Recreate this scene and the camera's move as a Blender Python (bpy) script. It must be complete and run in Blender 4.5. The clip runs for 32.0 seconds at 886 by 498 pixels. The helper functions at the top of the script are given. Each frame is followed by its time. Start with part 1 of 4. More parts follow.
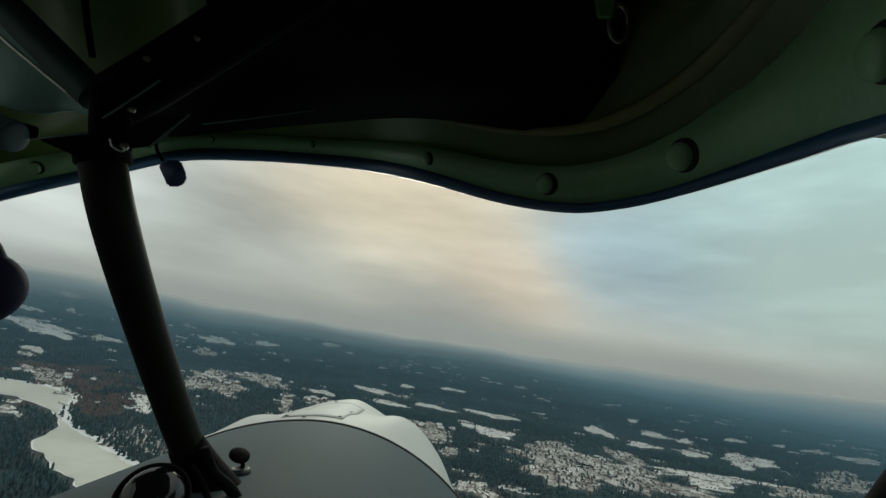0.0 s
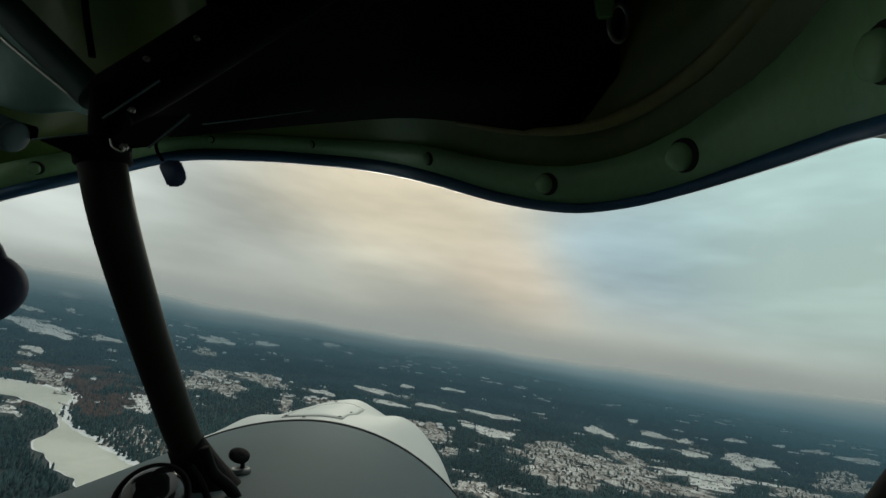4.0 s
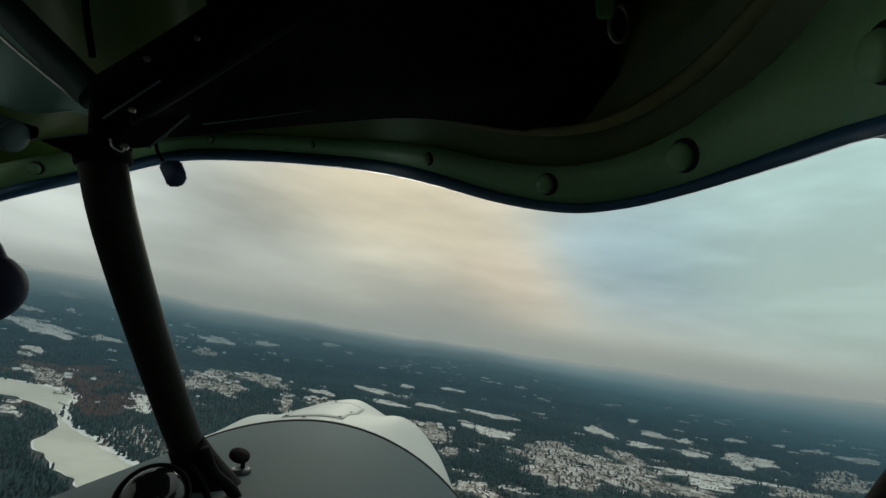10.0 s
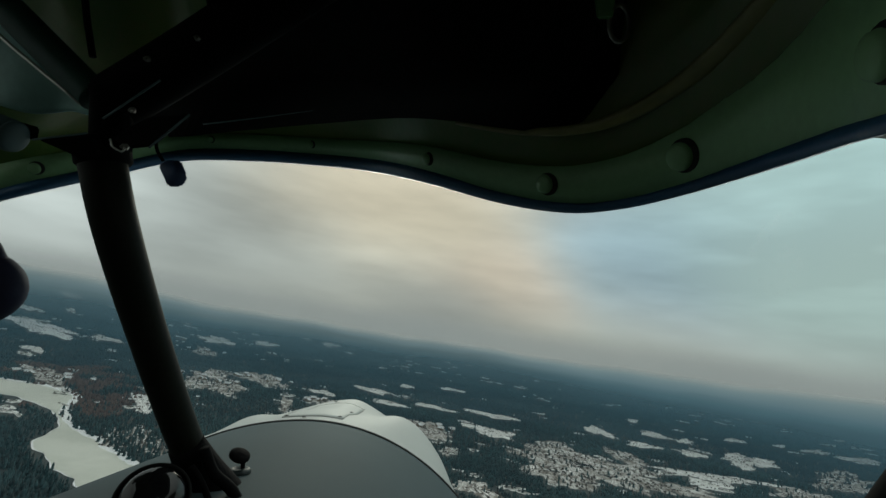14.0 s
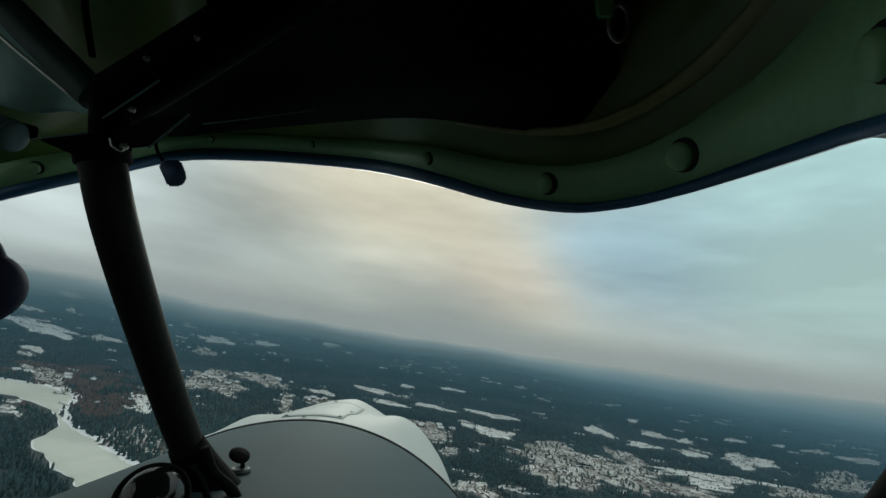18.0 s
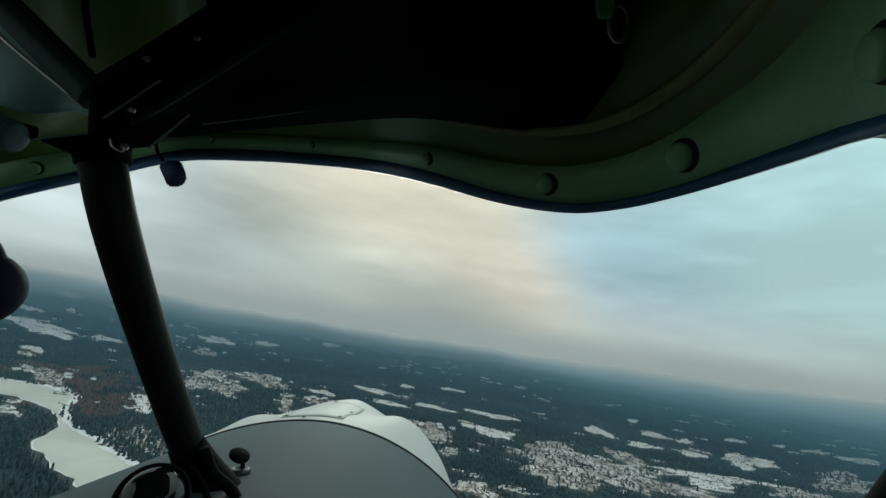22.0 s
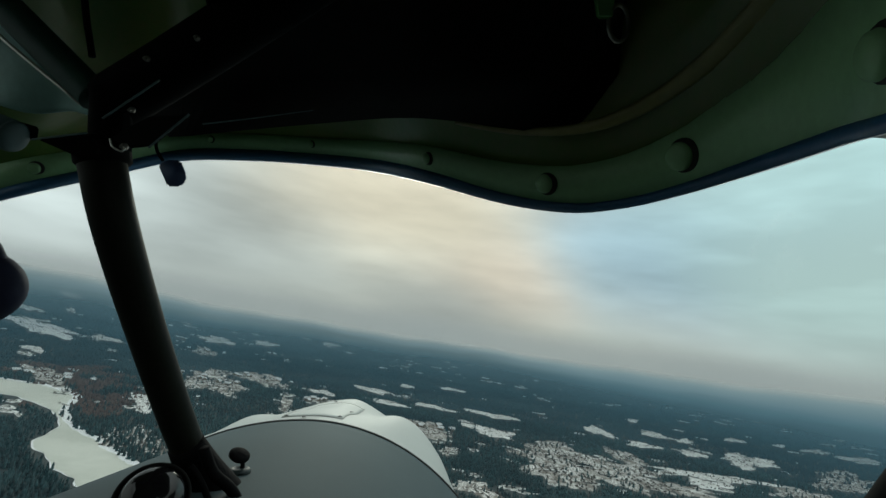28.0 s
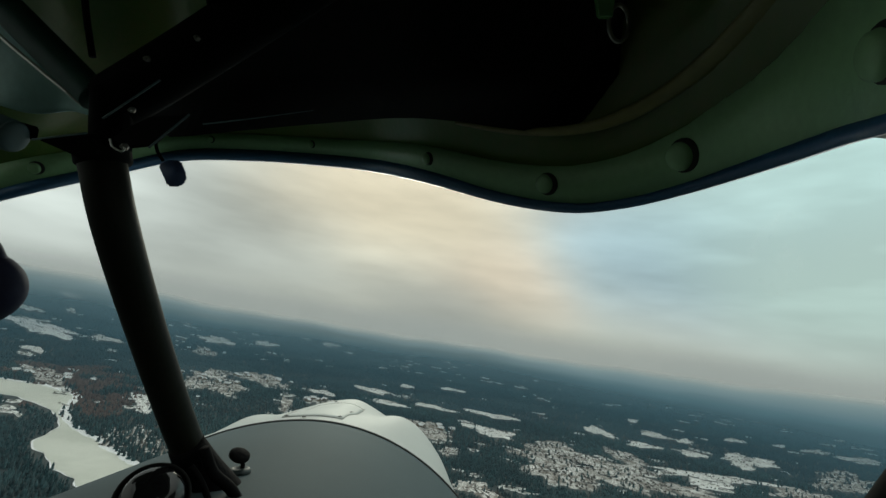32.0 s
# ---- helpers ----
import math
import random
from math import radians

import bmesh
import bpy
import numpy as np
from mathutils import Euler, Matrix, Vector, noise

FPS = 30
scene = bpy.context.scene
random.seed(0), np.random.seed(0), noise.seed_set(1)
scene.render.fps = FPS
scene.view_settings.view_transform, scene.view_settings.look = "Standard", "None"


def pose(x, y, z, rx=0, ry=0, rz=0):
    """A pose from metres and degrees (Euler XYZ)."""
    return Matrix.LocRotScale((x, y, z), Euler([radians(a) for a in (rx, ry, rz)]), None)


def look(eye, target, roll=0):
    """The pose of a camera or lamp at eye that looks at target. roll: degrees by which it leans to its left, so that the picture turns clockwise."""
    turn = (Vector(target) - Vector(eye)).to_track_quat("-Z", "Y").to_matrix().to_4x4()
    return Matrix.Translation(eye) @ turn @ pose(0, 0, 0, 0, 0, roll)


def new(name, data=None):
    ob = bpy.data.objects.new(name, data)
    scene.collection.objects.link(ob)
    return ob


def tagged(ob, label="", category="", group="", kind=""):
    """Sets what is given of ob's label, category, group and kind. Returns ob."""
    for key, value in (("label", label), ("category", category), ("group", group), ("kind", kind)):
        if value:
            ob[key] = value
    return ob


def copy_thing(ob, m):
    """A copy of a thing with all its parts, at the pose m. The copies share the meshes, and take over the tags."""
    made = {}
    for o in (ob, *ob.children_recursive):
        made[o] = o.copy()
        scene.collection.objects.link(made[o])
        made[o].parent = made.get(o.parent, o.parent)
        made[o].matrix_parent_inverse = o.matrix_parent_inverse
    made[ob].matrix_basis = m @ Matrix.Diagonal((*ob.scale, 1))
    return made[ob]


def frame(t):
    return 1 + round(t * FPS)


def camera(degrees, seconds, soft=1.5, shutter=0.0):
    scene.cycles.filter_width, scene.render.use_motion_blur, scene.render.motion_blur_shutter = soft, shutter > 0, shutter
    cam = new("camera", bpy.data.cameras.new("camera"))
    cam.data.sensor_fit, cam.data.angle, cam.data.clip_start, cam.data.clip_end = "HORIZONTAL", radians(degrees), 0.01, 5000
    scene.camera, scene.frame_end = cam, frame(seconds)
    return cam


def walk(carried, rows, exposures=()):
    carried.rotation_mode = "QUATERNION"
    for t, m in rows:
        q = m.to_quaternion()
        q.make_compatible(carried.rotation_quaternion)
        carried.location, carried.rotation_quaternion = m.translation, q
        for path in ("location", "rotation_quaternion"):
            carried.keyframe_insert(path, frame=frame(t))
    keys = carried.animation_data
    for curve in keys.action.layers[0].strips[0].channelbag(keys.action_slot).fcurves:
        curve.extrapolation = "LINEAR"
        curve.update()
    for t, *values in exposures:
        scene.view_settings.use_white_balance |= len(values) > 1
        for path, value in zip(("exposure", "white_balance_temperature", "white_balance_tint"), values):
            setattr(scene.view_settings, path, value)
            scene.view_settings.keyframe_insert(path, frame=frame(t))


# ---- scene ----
cam = camera(90.0, 32.0, soft=1.5)

# The aircraft hangs in a gentle left bank 140 m above the frozen river; the camera is clamped inside its cabin.
EYE = Vector((0.0, 0.0, 140.0))
PITCH, BANK = 11.6, 8.8
AHEAD = Vector((0.0, math.cos(radians(PITCH)), math.sin(radians(PITCH))))
SEAT = look(EYE, EYE + AHEAD, BANK)
# cabin axes: x right, y ahead, z up, metres from the camera
CABIN = SEAT @ Matrix(((1, 0, 0, 0), (0, 0, 1, 0), (0, -1, 0, 0), (0, 0, 0, 1)))


def shaken(dx, dz, dp):
    return SEAT @ pose(dx, dz, 0, dp, 0, 0)


walk(cam, [
    (0.0, shaken(0.0000, 0.0000, 0.00)), (3.5, shaken(0.0002, 0.0000, 0.01)), (8.0, shaken(0.0000, 0.0002, -0.01)),
    (13.0, shaken(-0.0002, 0.0001, 0.01)), (18.0, shaken(0.0001, -0.0001, -0.01)), (23.0, shaken(0.0000, 0.0001, 0.01)),
    (28.0, shaken(0.0002, 0.0000, -0.01)), (32.0, shaken(0.0000, 0.0000, 0.00)),
], exposures=(
    (0.0, -0.08, 6450, -2), (9.0, -0.12, 6470, -3), (12.0, -0.18, 6350, -4), (14.0, -0.26, 6250, -4), (18.0, -0.10, 6030, -5),
    (23.0, 0.06, 5930, -6), (28.0, 0.04, 6080, -5), (32.0, 0.05, 6420, -4)))

# ---- light ----
world = bpy.data.worlds.new("winter_sky")
scene.world = world
world.use_nodes = True


def sky_nodes():
    FLAT = 1.7
    t = world.node_tree
    t.nodes.clear()
    out = t.nodes.new("ShaderNodeOutputWorld")
    bg = t.nodes.new("ShaderNodeBackground")
    co = t.nodes.new("ShaderNodeTexCoord")
    sky = t.nodes.new("ShaderNodeTexSky")
    sky.sky_type, sky.sun_disc = "NISHITA", False
    sky.sun_elevation, sky.sun_rotation = radians(24), radians(-6)
    dim = t.nodes.new("ShaderNodeVectorMath")
    dim.operation = "SCALE"
    dim.inputs["Scale"].default_value = 0.10
    t.links.new(sky.outputs[0], dim.inputs[0])

    def glow(way, tight):
        """How near a direction lies to the middle of one bright or dull part of the cloud; parts lie flat along the cloud base."""
        d = t.nodes.new("ShaderNodeVectorMath")
        d.operation = "DISTANCE"
        mid = Vector(way).normalized()
        d.inputs[1].default_value = (mid.x, mid.y, mid.z * FLAT)
        t.links.new(warped.outputs[0], d.inputs[0])
        m = t.nodes.new("ShaderNodeMapRange")
        m.interpolation_type = "SMOOTHERSTEP"
        m.inputs["From Min"].default_value, m.inputs["From Max"].default_value = tight, 0.0
        t.links.new(d.outputs["Value"], m.inputs["Value"])
        return m.outputs[0]

    def mixed(fac, a, b, share=1.0):
        m = t.nodes.new("ShaderNodeMix")
        m.data_type = "RGBA"
        if isinstance(fac, float):
            m.inputs["Factor"].default_value = fac
        else:
            k = t.nodes.new("ShaderNodeMath")
            k.operation = "MULTIPLY"
            k.inputs[1].default_value = share
            t.links.new(fac, k.inputs[0])
            t.links.new(k.outputs[0], m.inputs["Factor"])
        for name, v in (("A", a), ("B", b)):
            s = [i for i in m.inputs if i.name == name and i.type == "RGBA"][0]
            if isinstance(v, tuple):
                s.default_value = (*v, 1)
            else:
                t.links.new(v, s)
        return [o for o in m.outputs if o.type == "RGBA"][0]

    # streaky stratus: noise stretched along the cloud base
    turn = t.nodes.new("ShaderNodeMapping")
    turn.inputs["Rotation"].default_value = (0, radians(4), 0)
    turn.inputs["Scale"].default_value = (1.6, 1.6, 6.5)
    t.links.new(co.outputs["Generated"], turn.inputs["Vector"])
    n1 = t.nodes.new("ShaderNodeTexNoise")
    n1.inputs["Scale"].default_value, n1.inputs["Detail"].default_value, n1.inputs["Roughness"].default_value = 1.3, 4.0, 0.5
    t.links.new(turn.outputs[0], n1.inputs["Vector"])
    n2 = t.nodes.new("ShaderNodeTexNoise")
    n2.inputs["Scale"].default_value, n2.inputs["Detail"].default_value = 2.2, 3.0
    t.links.new(co.outputs["Generated"], n2.inputs["Vector"])
    off = t.nodes.new("ShaderNodeVectorMath")
    off.operation = "MULTIPLY_ADD"
    off.inputs[1].default_value, off.inputs[2].default_value = (0.30, 0.30, 0.16), (-0.15, -0.15, -0.08)
    t.links.new(n2.outputs["Color"], off.inputs[0])
    flat = t.nodes.new("ShaderNodeVectorMath")
    flat.operation = "MULTIPLY"
    flat.inputs[1].default_value = (1, 1, FLAT)
    t.links.new(co.outputs["Generated"], flat.inputs[0])
    warped = t.nodes.new("ShaderNodeVectorMath")
    t.links.new(flat.outputs[0], warped.inputs[0])
    t.links.new(off.outputs[0], warped.inputs[1])

    colour = mixed(0.90, dim.outputs[0], (0.46, 0.455, 0.43))
    for way, tight, tone, share in (
            ((-0.72, 0.68, 0.12), 0.66, (0.78, 0.80, 0.80), 0.92), ((-0.09, 0.945, 0.31), 0.56, (0.735, 0.62, 0.49), 0.95),
            ((-0.40, 0.91, 0.08), 0.40, (0.34, 0.345, 0.34), 0.62), ((0.16, 0.97, 0.135), 0.34, (0.73, 0.585, 0.465), 0.9),
            ((-0.05, 0.99, 0.03), 0.36, (0.34, 0.335, 0.33), 0.75), ((0.45, 0.85, 0.24), 0.50, (0.42, 0.53, 0.61), 0.95),
            ((0.68, 0.61, 0.41), 0.60, (0.63, 0.82, 0.83), 0.95), ((0.72, 0.68, 0.15), 0.42, (0.57, 0.70, 0.68), 0.88)):
        colour = mixed(glow(way, tight), colour, tone, share)
    streak = t.nodes.new("ShaderNodeMapRange")
    streak.inputs["From Min"].default_value, streak.inputs["From Max"].default_value = 0.34, 0.66
    streak.inputs["To Min"].default_value, streak.inputs["To Max"].default_value = 0.79, 1.20
    t.links.new(n1.outputs["Fac"], streak.inputs["Value"])
    lit = t.nodes.new("ShaderNodeVectorMath")
    lit.operation = "SCALE"
    t.links.new(colour, lit.inputs[0])
    t.links.new(streak.outputs[0], lit.inputs["Scale"])
    # the cloud thickens to a grey bank near the ground
    part_z = t.nodes.new("ShaderNodeSeparateXYZ")
    t.links.new(co.outputs["Generated"], part_z.inputs[0])
    low = t.nodes.new("ShaderNodeMapRange")
    low.interpolation_type = "SMOOTHSTEP"
    low.inputs["From Min"].default_value, low.inputs["From Max"].default_value = 0.17, 0.0
    t.links.new(part_z.outputs["Z"], low.inputs["Value"])
    base = mixed(low.outputs[0], lit.outputs[0], (0.37, 0.375, 0.37), 0.66)
    # the overcast is thinnest, and so brightest, overhead
    high = t.nodes.new("ShaderNodeMapRange")
    high.interpolation_type = "SMOOTHSTEP"
    high.inputs["From Min"].default_value, high.inputs["From Max"].default_value = 0.48, 0.95
    t.links.new(part_z.outputs["Z"], high.inputs["Value"])
    final = mixed(high.outputs[0], base, (1.02, 1.03, 1.03))
    t.links.new(final, bg.inputs["Color"])
    bg.inputs["Strength"].default_value = 1.0
    t.links.new(bg.outputs[0], out.inputs[0])


sky_nodes()
sun = new("sun", bpy.data.lights.new("sun", "SUN"))
sun.data.energy, sun.data.angle, sun.data.color = 0.7, radians(14), (1.0, 0.93, 0.82)
sun.matrix_world = look((0, 0, 900), Vector((0, 0, 900)) - Vector((-0.10, 0.91, 0.42)))


# ---- materials ----
def material(name, base, rough=0.6, metal=0.0, spread=0.25, scale=6.0, bump=0.0, fine=60.0, second=None, per_island=0.0, spec=0.5):
    """A surface whose colour wavers at two scales, with a fine relief."""
    m = bpy.data.materials.new(name)
    m.use_nodes = True
    t = m.node_tree
    b = t.nodes["Principled BSDF"]
    b.inputs["Roughness"].default_value, b.inputs["Metallic"].default_value = rough, metal
    b.inputs["Specular IOR Level"].default_value = spec
    co = t.nodes.new("ShaderNodeTexCoord")
    n1, n2 = t.nodes.new("ShaderNodeTexNoise"), t.nodes.new("ShaderNodeTexNoise")
    n1.inputs["Scale"].default_value, n1.inputs["Detail"].default_value = scale, 4.0
    n2.inputs["Scale"].default_value, n2.inputs["Detail"].default_value = fine, 3.0
    for n in (n1, n2):
        t.links.new(co.outputs["Object"], n.inputs["Vector"])
    both = t.nodes.new("ShaderNodeMath")
    both.operation = "MULTIPLY_ADD"
    both.inputs[1].default_value = 0.35
    t.links.new(n2.outputs["Fac"], both.inputs[0])
    t.links.new(n1.outputs["Fac"], both.inputs[2])
    ramp = t.nodes.new("ShaderNodeValToRGB")
    ramp.color_ramp.elements[0].position, ramp.color_ramp.elements[1].position = 0.42, 0.92
    two = second or tuple(min(1, c * (1 + spread)) for c in base)
    one = base if second else tuple(c * (1 - spread) for c in base)
    ramp.color_ramp.elements[0].color, ramp.color_ramp.elements[1].color = (*one, 1), (*two, 1)
    t.links.new(both.outputs[0], ramp.inputs[0])
    last = ramp.outputs[0]
    if per_island:
        geo = t.nodes.new("ShaderNodeNewGeometry")
        vary = t.nodes.new("ShaderNodeMapRange")
        vary.inputs["To Min"].default_value, vary.inputs["To Max"].default_value = 1 - per_island, 1 + per_island
        t.links.new(geo.outputs["Random Per Island"], vary.inputs["Value"])
        hsv = t.nodes.new("ShaderNodeHueSaturation")
        t.links.new(vary.outputs[0], hsv.inputs["Value"])
        t.links.new(last, hsv.inputs["Color"])
        last = hsv.outputs[0]
    t.links.new(last, b.inputs["Base Color"])
    if bump:
        rel = t.nodes.new("ShaderNodeBump")
        rel.inputs["Strength"].default_value, rel.inputs["Distance"].default_value = bump, 0.002
        t.links.new(n2.outputs["Fac"], rel.inputs["Height"])
        t.links.new(rel.outputs[0], b.inputs["Normal"])
    return m


def haze_material(name, share, top, foot, distant):
    """A glowing film that paints mist and distance haze, thinning out upwards between foot and top."""
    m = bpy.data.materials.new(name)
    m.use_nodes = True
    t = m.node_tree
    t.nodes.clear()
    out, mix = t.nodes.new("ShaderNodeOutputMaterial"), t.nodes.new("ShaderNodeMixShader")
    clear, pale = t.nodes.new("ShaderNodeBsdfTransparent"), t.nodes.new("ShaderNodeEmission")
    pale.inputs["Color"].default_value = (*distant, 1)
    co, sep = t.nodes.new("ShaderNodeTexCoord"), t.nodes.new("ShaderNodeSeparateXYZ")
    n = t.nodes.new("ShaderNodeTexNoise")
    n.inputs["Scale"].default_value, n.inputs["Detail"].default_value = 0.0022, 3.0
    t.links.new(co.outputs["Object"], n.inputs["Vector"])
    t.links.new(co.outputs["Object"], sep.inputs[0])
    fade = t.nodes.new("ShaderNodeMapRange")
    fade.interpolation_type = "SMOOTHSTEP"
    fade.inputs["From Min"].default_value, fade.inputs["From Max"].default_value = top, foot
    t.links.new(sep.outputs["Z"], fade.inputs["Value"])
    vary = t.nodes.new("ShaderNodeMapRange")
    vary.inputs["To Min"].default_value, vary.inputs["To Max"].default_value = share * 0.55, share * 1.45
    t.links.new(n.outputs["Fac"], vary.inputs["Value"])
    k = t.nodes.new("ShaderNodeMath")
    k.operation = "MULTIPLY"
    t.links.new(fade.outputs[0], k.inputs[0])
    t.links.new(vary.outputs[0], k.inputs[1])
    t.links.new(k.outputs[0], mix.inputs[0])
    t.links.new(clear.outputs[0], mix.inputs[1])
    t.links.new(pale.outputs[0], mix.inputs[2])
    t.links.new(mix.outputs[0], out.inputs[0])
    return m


def drape_material():
    """Distance haze painted as a film whose density grows with the distance from below the camera."""
    m = bpy.data.materials.new("draped_haze")
    m.use_nodes = True
    t = m.node_tree
    t.nodes.clear()
    out, mix = t.nodes.new("ShaderNodeOutputMaterial"), t.nodes.new("ShaderNodeMixShader")
    clear, pale = t.nodes.new("ShaderNodeBsdfTransparent"), t.nodes.new("ShaderNodeBsdfDiffuse")
    co, n, size = t.nodes.new("ShaderNodeTexCoord"), t.nodes.new("ShaderNodeTexNoise"), t.nodes.new("ShaderNodeVectorMath")
    n.inputs["Scale"].default_value, n.inputs["Detail"].default_value = 0.0016, 3.0
    size.operation = "LENGTH"
    t.links.new(co.outputs["Object"], n.inputs["Vector"])
    t.links.new(co.outputs["Object"], size.inputs[0])
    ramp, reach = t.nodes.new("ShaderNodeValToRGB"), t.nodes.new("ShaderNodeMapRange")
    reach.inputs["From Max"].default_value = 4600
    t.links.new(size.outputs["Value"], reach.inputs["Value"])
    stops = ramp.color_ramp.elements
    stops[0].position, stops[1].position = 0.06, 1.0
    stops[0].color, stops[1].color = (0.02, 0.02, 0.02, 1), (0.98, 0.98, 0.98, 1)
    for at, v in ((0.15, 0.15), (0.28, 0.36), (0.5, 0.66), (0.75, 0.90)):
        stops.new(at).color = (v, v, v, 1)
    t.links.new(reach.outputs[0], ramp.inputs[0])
    # the haze is put into the colour: blue-grey and dim close by, nearly white far off
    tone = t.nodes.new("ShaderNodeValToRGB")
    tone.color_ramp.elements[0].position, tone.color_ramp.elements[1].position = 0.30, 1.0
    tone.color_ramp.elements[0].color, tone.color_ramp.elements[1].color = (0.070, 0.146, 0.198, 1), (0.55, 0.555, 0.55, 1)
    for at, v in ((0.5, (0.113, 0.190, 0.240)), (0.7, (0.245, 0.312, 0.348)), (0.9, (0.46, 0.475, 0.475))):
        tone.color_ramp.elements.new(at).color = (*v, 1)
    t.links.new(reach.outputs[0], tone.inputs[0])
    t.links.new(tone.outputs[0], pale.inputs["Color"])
    # the painted haze is also made denser towards the right
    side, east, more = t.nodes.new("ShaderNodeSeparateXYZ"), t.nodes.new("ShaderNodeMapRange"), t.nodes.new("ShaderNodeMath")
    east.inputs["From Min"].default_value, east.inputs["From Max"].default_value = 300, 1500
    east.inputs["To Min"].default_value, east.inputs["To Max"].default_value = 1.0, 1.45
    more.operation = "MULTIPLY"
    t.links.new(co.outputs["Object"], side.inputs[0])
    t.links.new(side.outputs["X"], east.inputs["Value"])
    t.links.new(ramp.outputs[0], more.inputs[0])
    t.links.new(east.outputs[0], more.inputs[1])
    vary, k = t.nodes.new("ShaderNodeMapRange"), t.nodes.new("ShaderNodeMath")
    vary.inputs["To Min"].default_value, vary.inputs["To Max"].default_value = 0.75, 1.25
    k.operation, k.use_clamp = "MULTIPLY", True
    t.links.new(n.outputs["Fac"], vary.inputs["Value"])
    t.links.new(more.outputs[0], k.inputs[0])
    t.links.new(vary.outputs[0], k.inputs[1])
    t.links.new(k.outputs[0], mix.inputs[0])
    t.links.new(clear.outputs[0], mix.inputs[1])
    t.links.new(pale.outputs[0], mix.inputs[2])
    t.links.new(mix.outputs[0], out.inputs[0])
    return m


def pane_material():
    """Clear acrylic: lets the view through and adds a faint gloss."""
    m = bpy.data.materials.new("acrylic")
    m.use_nodes = True
    t = m.node_tree
    t.nodes.clear()
    out, mix = t.nodes.new("ShaderNodeOutputMaterial"), t.nodes.new("ShaderNodeMixShader")
    clear, shine = t.nodes.new("ShaderNodeBsdfTransparent"), t.nodes.new("ShaderNodeBsdfGlossy")
    shine.inputs["Roughness"].default_value = 0.02
    mix.inputs[0].default_value = 0.001
    for a, i in ((clear, 1), (shine, 2)):
        t.links.new(a.outputs[0], mix.inputs[i])
    t.links.new(mix.outputs[0], out.inputs[0])
    return m


M_FLOOR = material("forest_floor", (0.022, 0.034, 0.038), 0.95, second=(0.055, 0.060, 0.056), scale=0.012, fine=0.09)
M_SNOW = material("field_snow", (0.58, 0.57, 0.545), 0.8, second=(0.88, 0.88, 0.87), scale=0.03, fine=0.35)
M_SCRUB = material("scrubby_snow", (0.50, 0.48, 0.45), 0.85, second=(0.84, 0.825, 0.80), scale=0.03, fine=0.30)


def add_stubble(m, pitch, share, dark):
    """Wavering dark lines of brush and stubble over a surface, denser in places."""
    t = m.node_tree
    b = t.nodes["Principled BSDF"]
    old = b.inputs["Base Color"].links[0].from_socket
    co, wave, patch = t.nodes.new("ShaderNodeTexCoord"), t.nodes.new("ShaderNodeTexWave"), t.nodes.new("ShaderNodeTexNoise")
    wave.inputs["Scale"].default_value, wave.inputs["Distortion"].default_value = pitch, 30.0
    wave.inputs["Detail"].default_value, wave.inputs["Detail Scale"].default_value = 4.0, 0.5
    patch.inputs["Scale"].default_value, patch.inputs["Detail"].default_value = 0.018, 5.0
    for n in (wave, patch):
        t.links.new(co.outputs["Object"], n.inputs["Vector"])
    line, mask, both = t.nodes.new("ShaderNodeMapRange"), t.nodes.new("ShaderNodeMapRange"), t.nodes.new("ShaderNodeMath")
    line.inputs["From Min"].default_value, line.inputs["From Max"].default_value = 0.42, 0.12
    mask.inputs["From Min"].default_value, mask.inputs["From Max"].default_value = 0.36, 0.62
    mask.inputs["To Max"].default_value = share
    both.operation = "MULTIPLY"
    t.links.new(wave.outputs["Fac"], line.inputs["Value"])
    t.links.new(patch.outputs["Fac"], mask.inputs["Value"])
    t.links.new(line.outputs[0], both.inputs[0])
    t.links.new(mask.outputs[0], both.inputs[1])
    mix = t.nodes.new("ShaderNodeMix")
    mix.data_type = "RGBA"
    a, c = [i for i in mix.inputs if i.type == "RGBA"]
    t.links.new(both.outputs[0], mix.inputs["Factor"])
    t.links.new(old, a)
    c.default_value = (*dark, 1)
    t.links.new([o for o in mix.outputs if o.type == "RGBA"][0], b.inputs["Base Color"])


add_stubble(M_SNOW, 0.045, 0.45, (0.16, 0.14, 0.11))
add_stubble(M_SCRUB, 0.05, 0.90, (0.085, 0.070, 0.055))


def add_heath(m, scale, low, high, dark):
    """Ragged patches of bare brown ground and dead grass that show through the snow."""
    t = m.node_tree
    b = t.nodes["Principled BSDF"]
    old = b.inputs["Base Color"].links[0].from_socket
    co, n, mask, mix = t.nodes.new("ShaderNodeTexCoord"), t.nodes.new("ShaderNodeTexNoise"), t.nodes.new("ShaderNodeMapRange"), t.nodes.new("ShaderNodeMix")
    n.inputs["Scale"].default_value, n.inputs["Detail"].default_value, n.inputs["Roughness"].default_value = scale, 6.0, 0.68
    n.inputs["Distortion"].default_value = 0.8
    mask.inputs["From Min"].default_value, mask.inputs["From Max"].default_value = low, high
    mask.inputs["To Min"].default_value, mask.inputs["To Max"].default_value = 0.85, 0.0
    mix.data_type = "RGBA"
    a, c = [i for i in mix.inputs if i.type == "RGBA"]
    t.links.new(co.outputs["Object"], n.inputs["Vector"])
    t.links.new(n.outputs["Fac"], mask.inputs["Value"])
    t.links.new(mask.outputs[0], mix.inputs["Factor"])
    t.links.new(old, a)
    c.default_value = (*dark, 1)
    t.links.new([o for o in mix.outputs if o.type == "RGBA"][0], b.inputs["Base Color"])


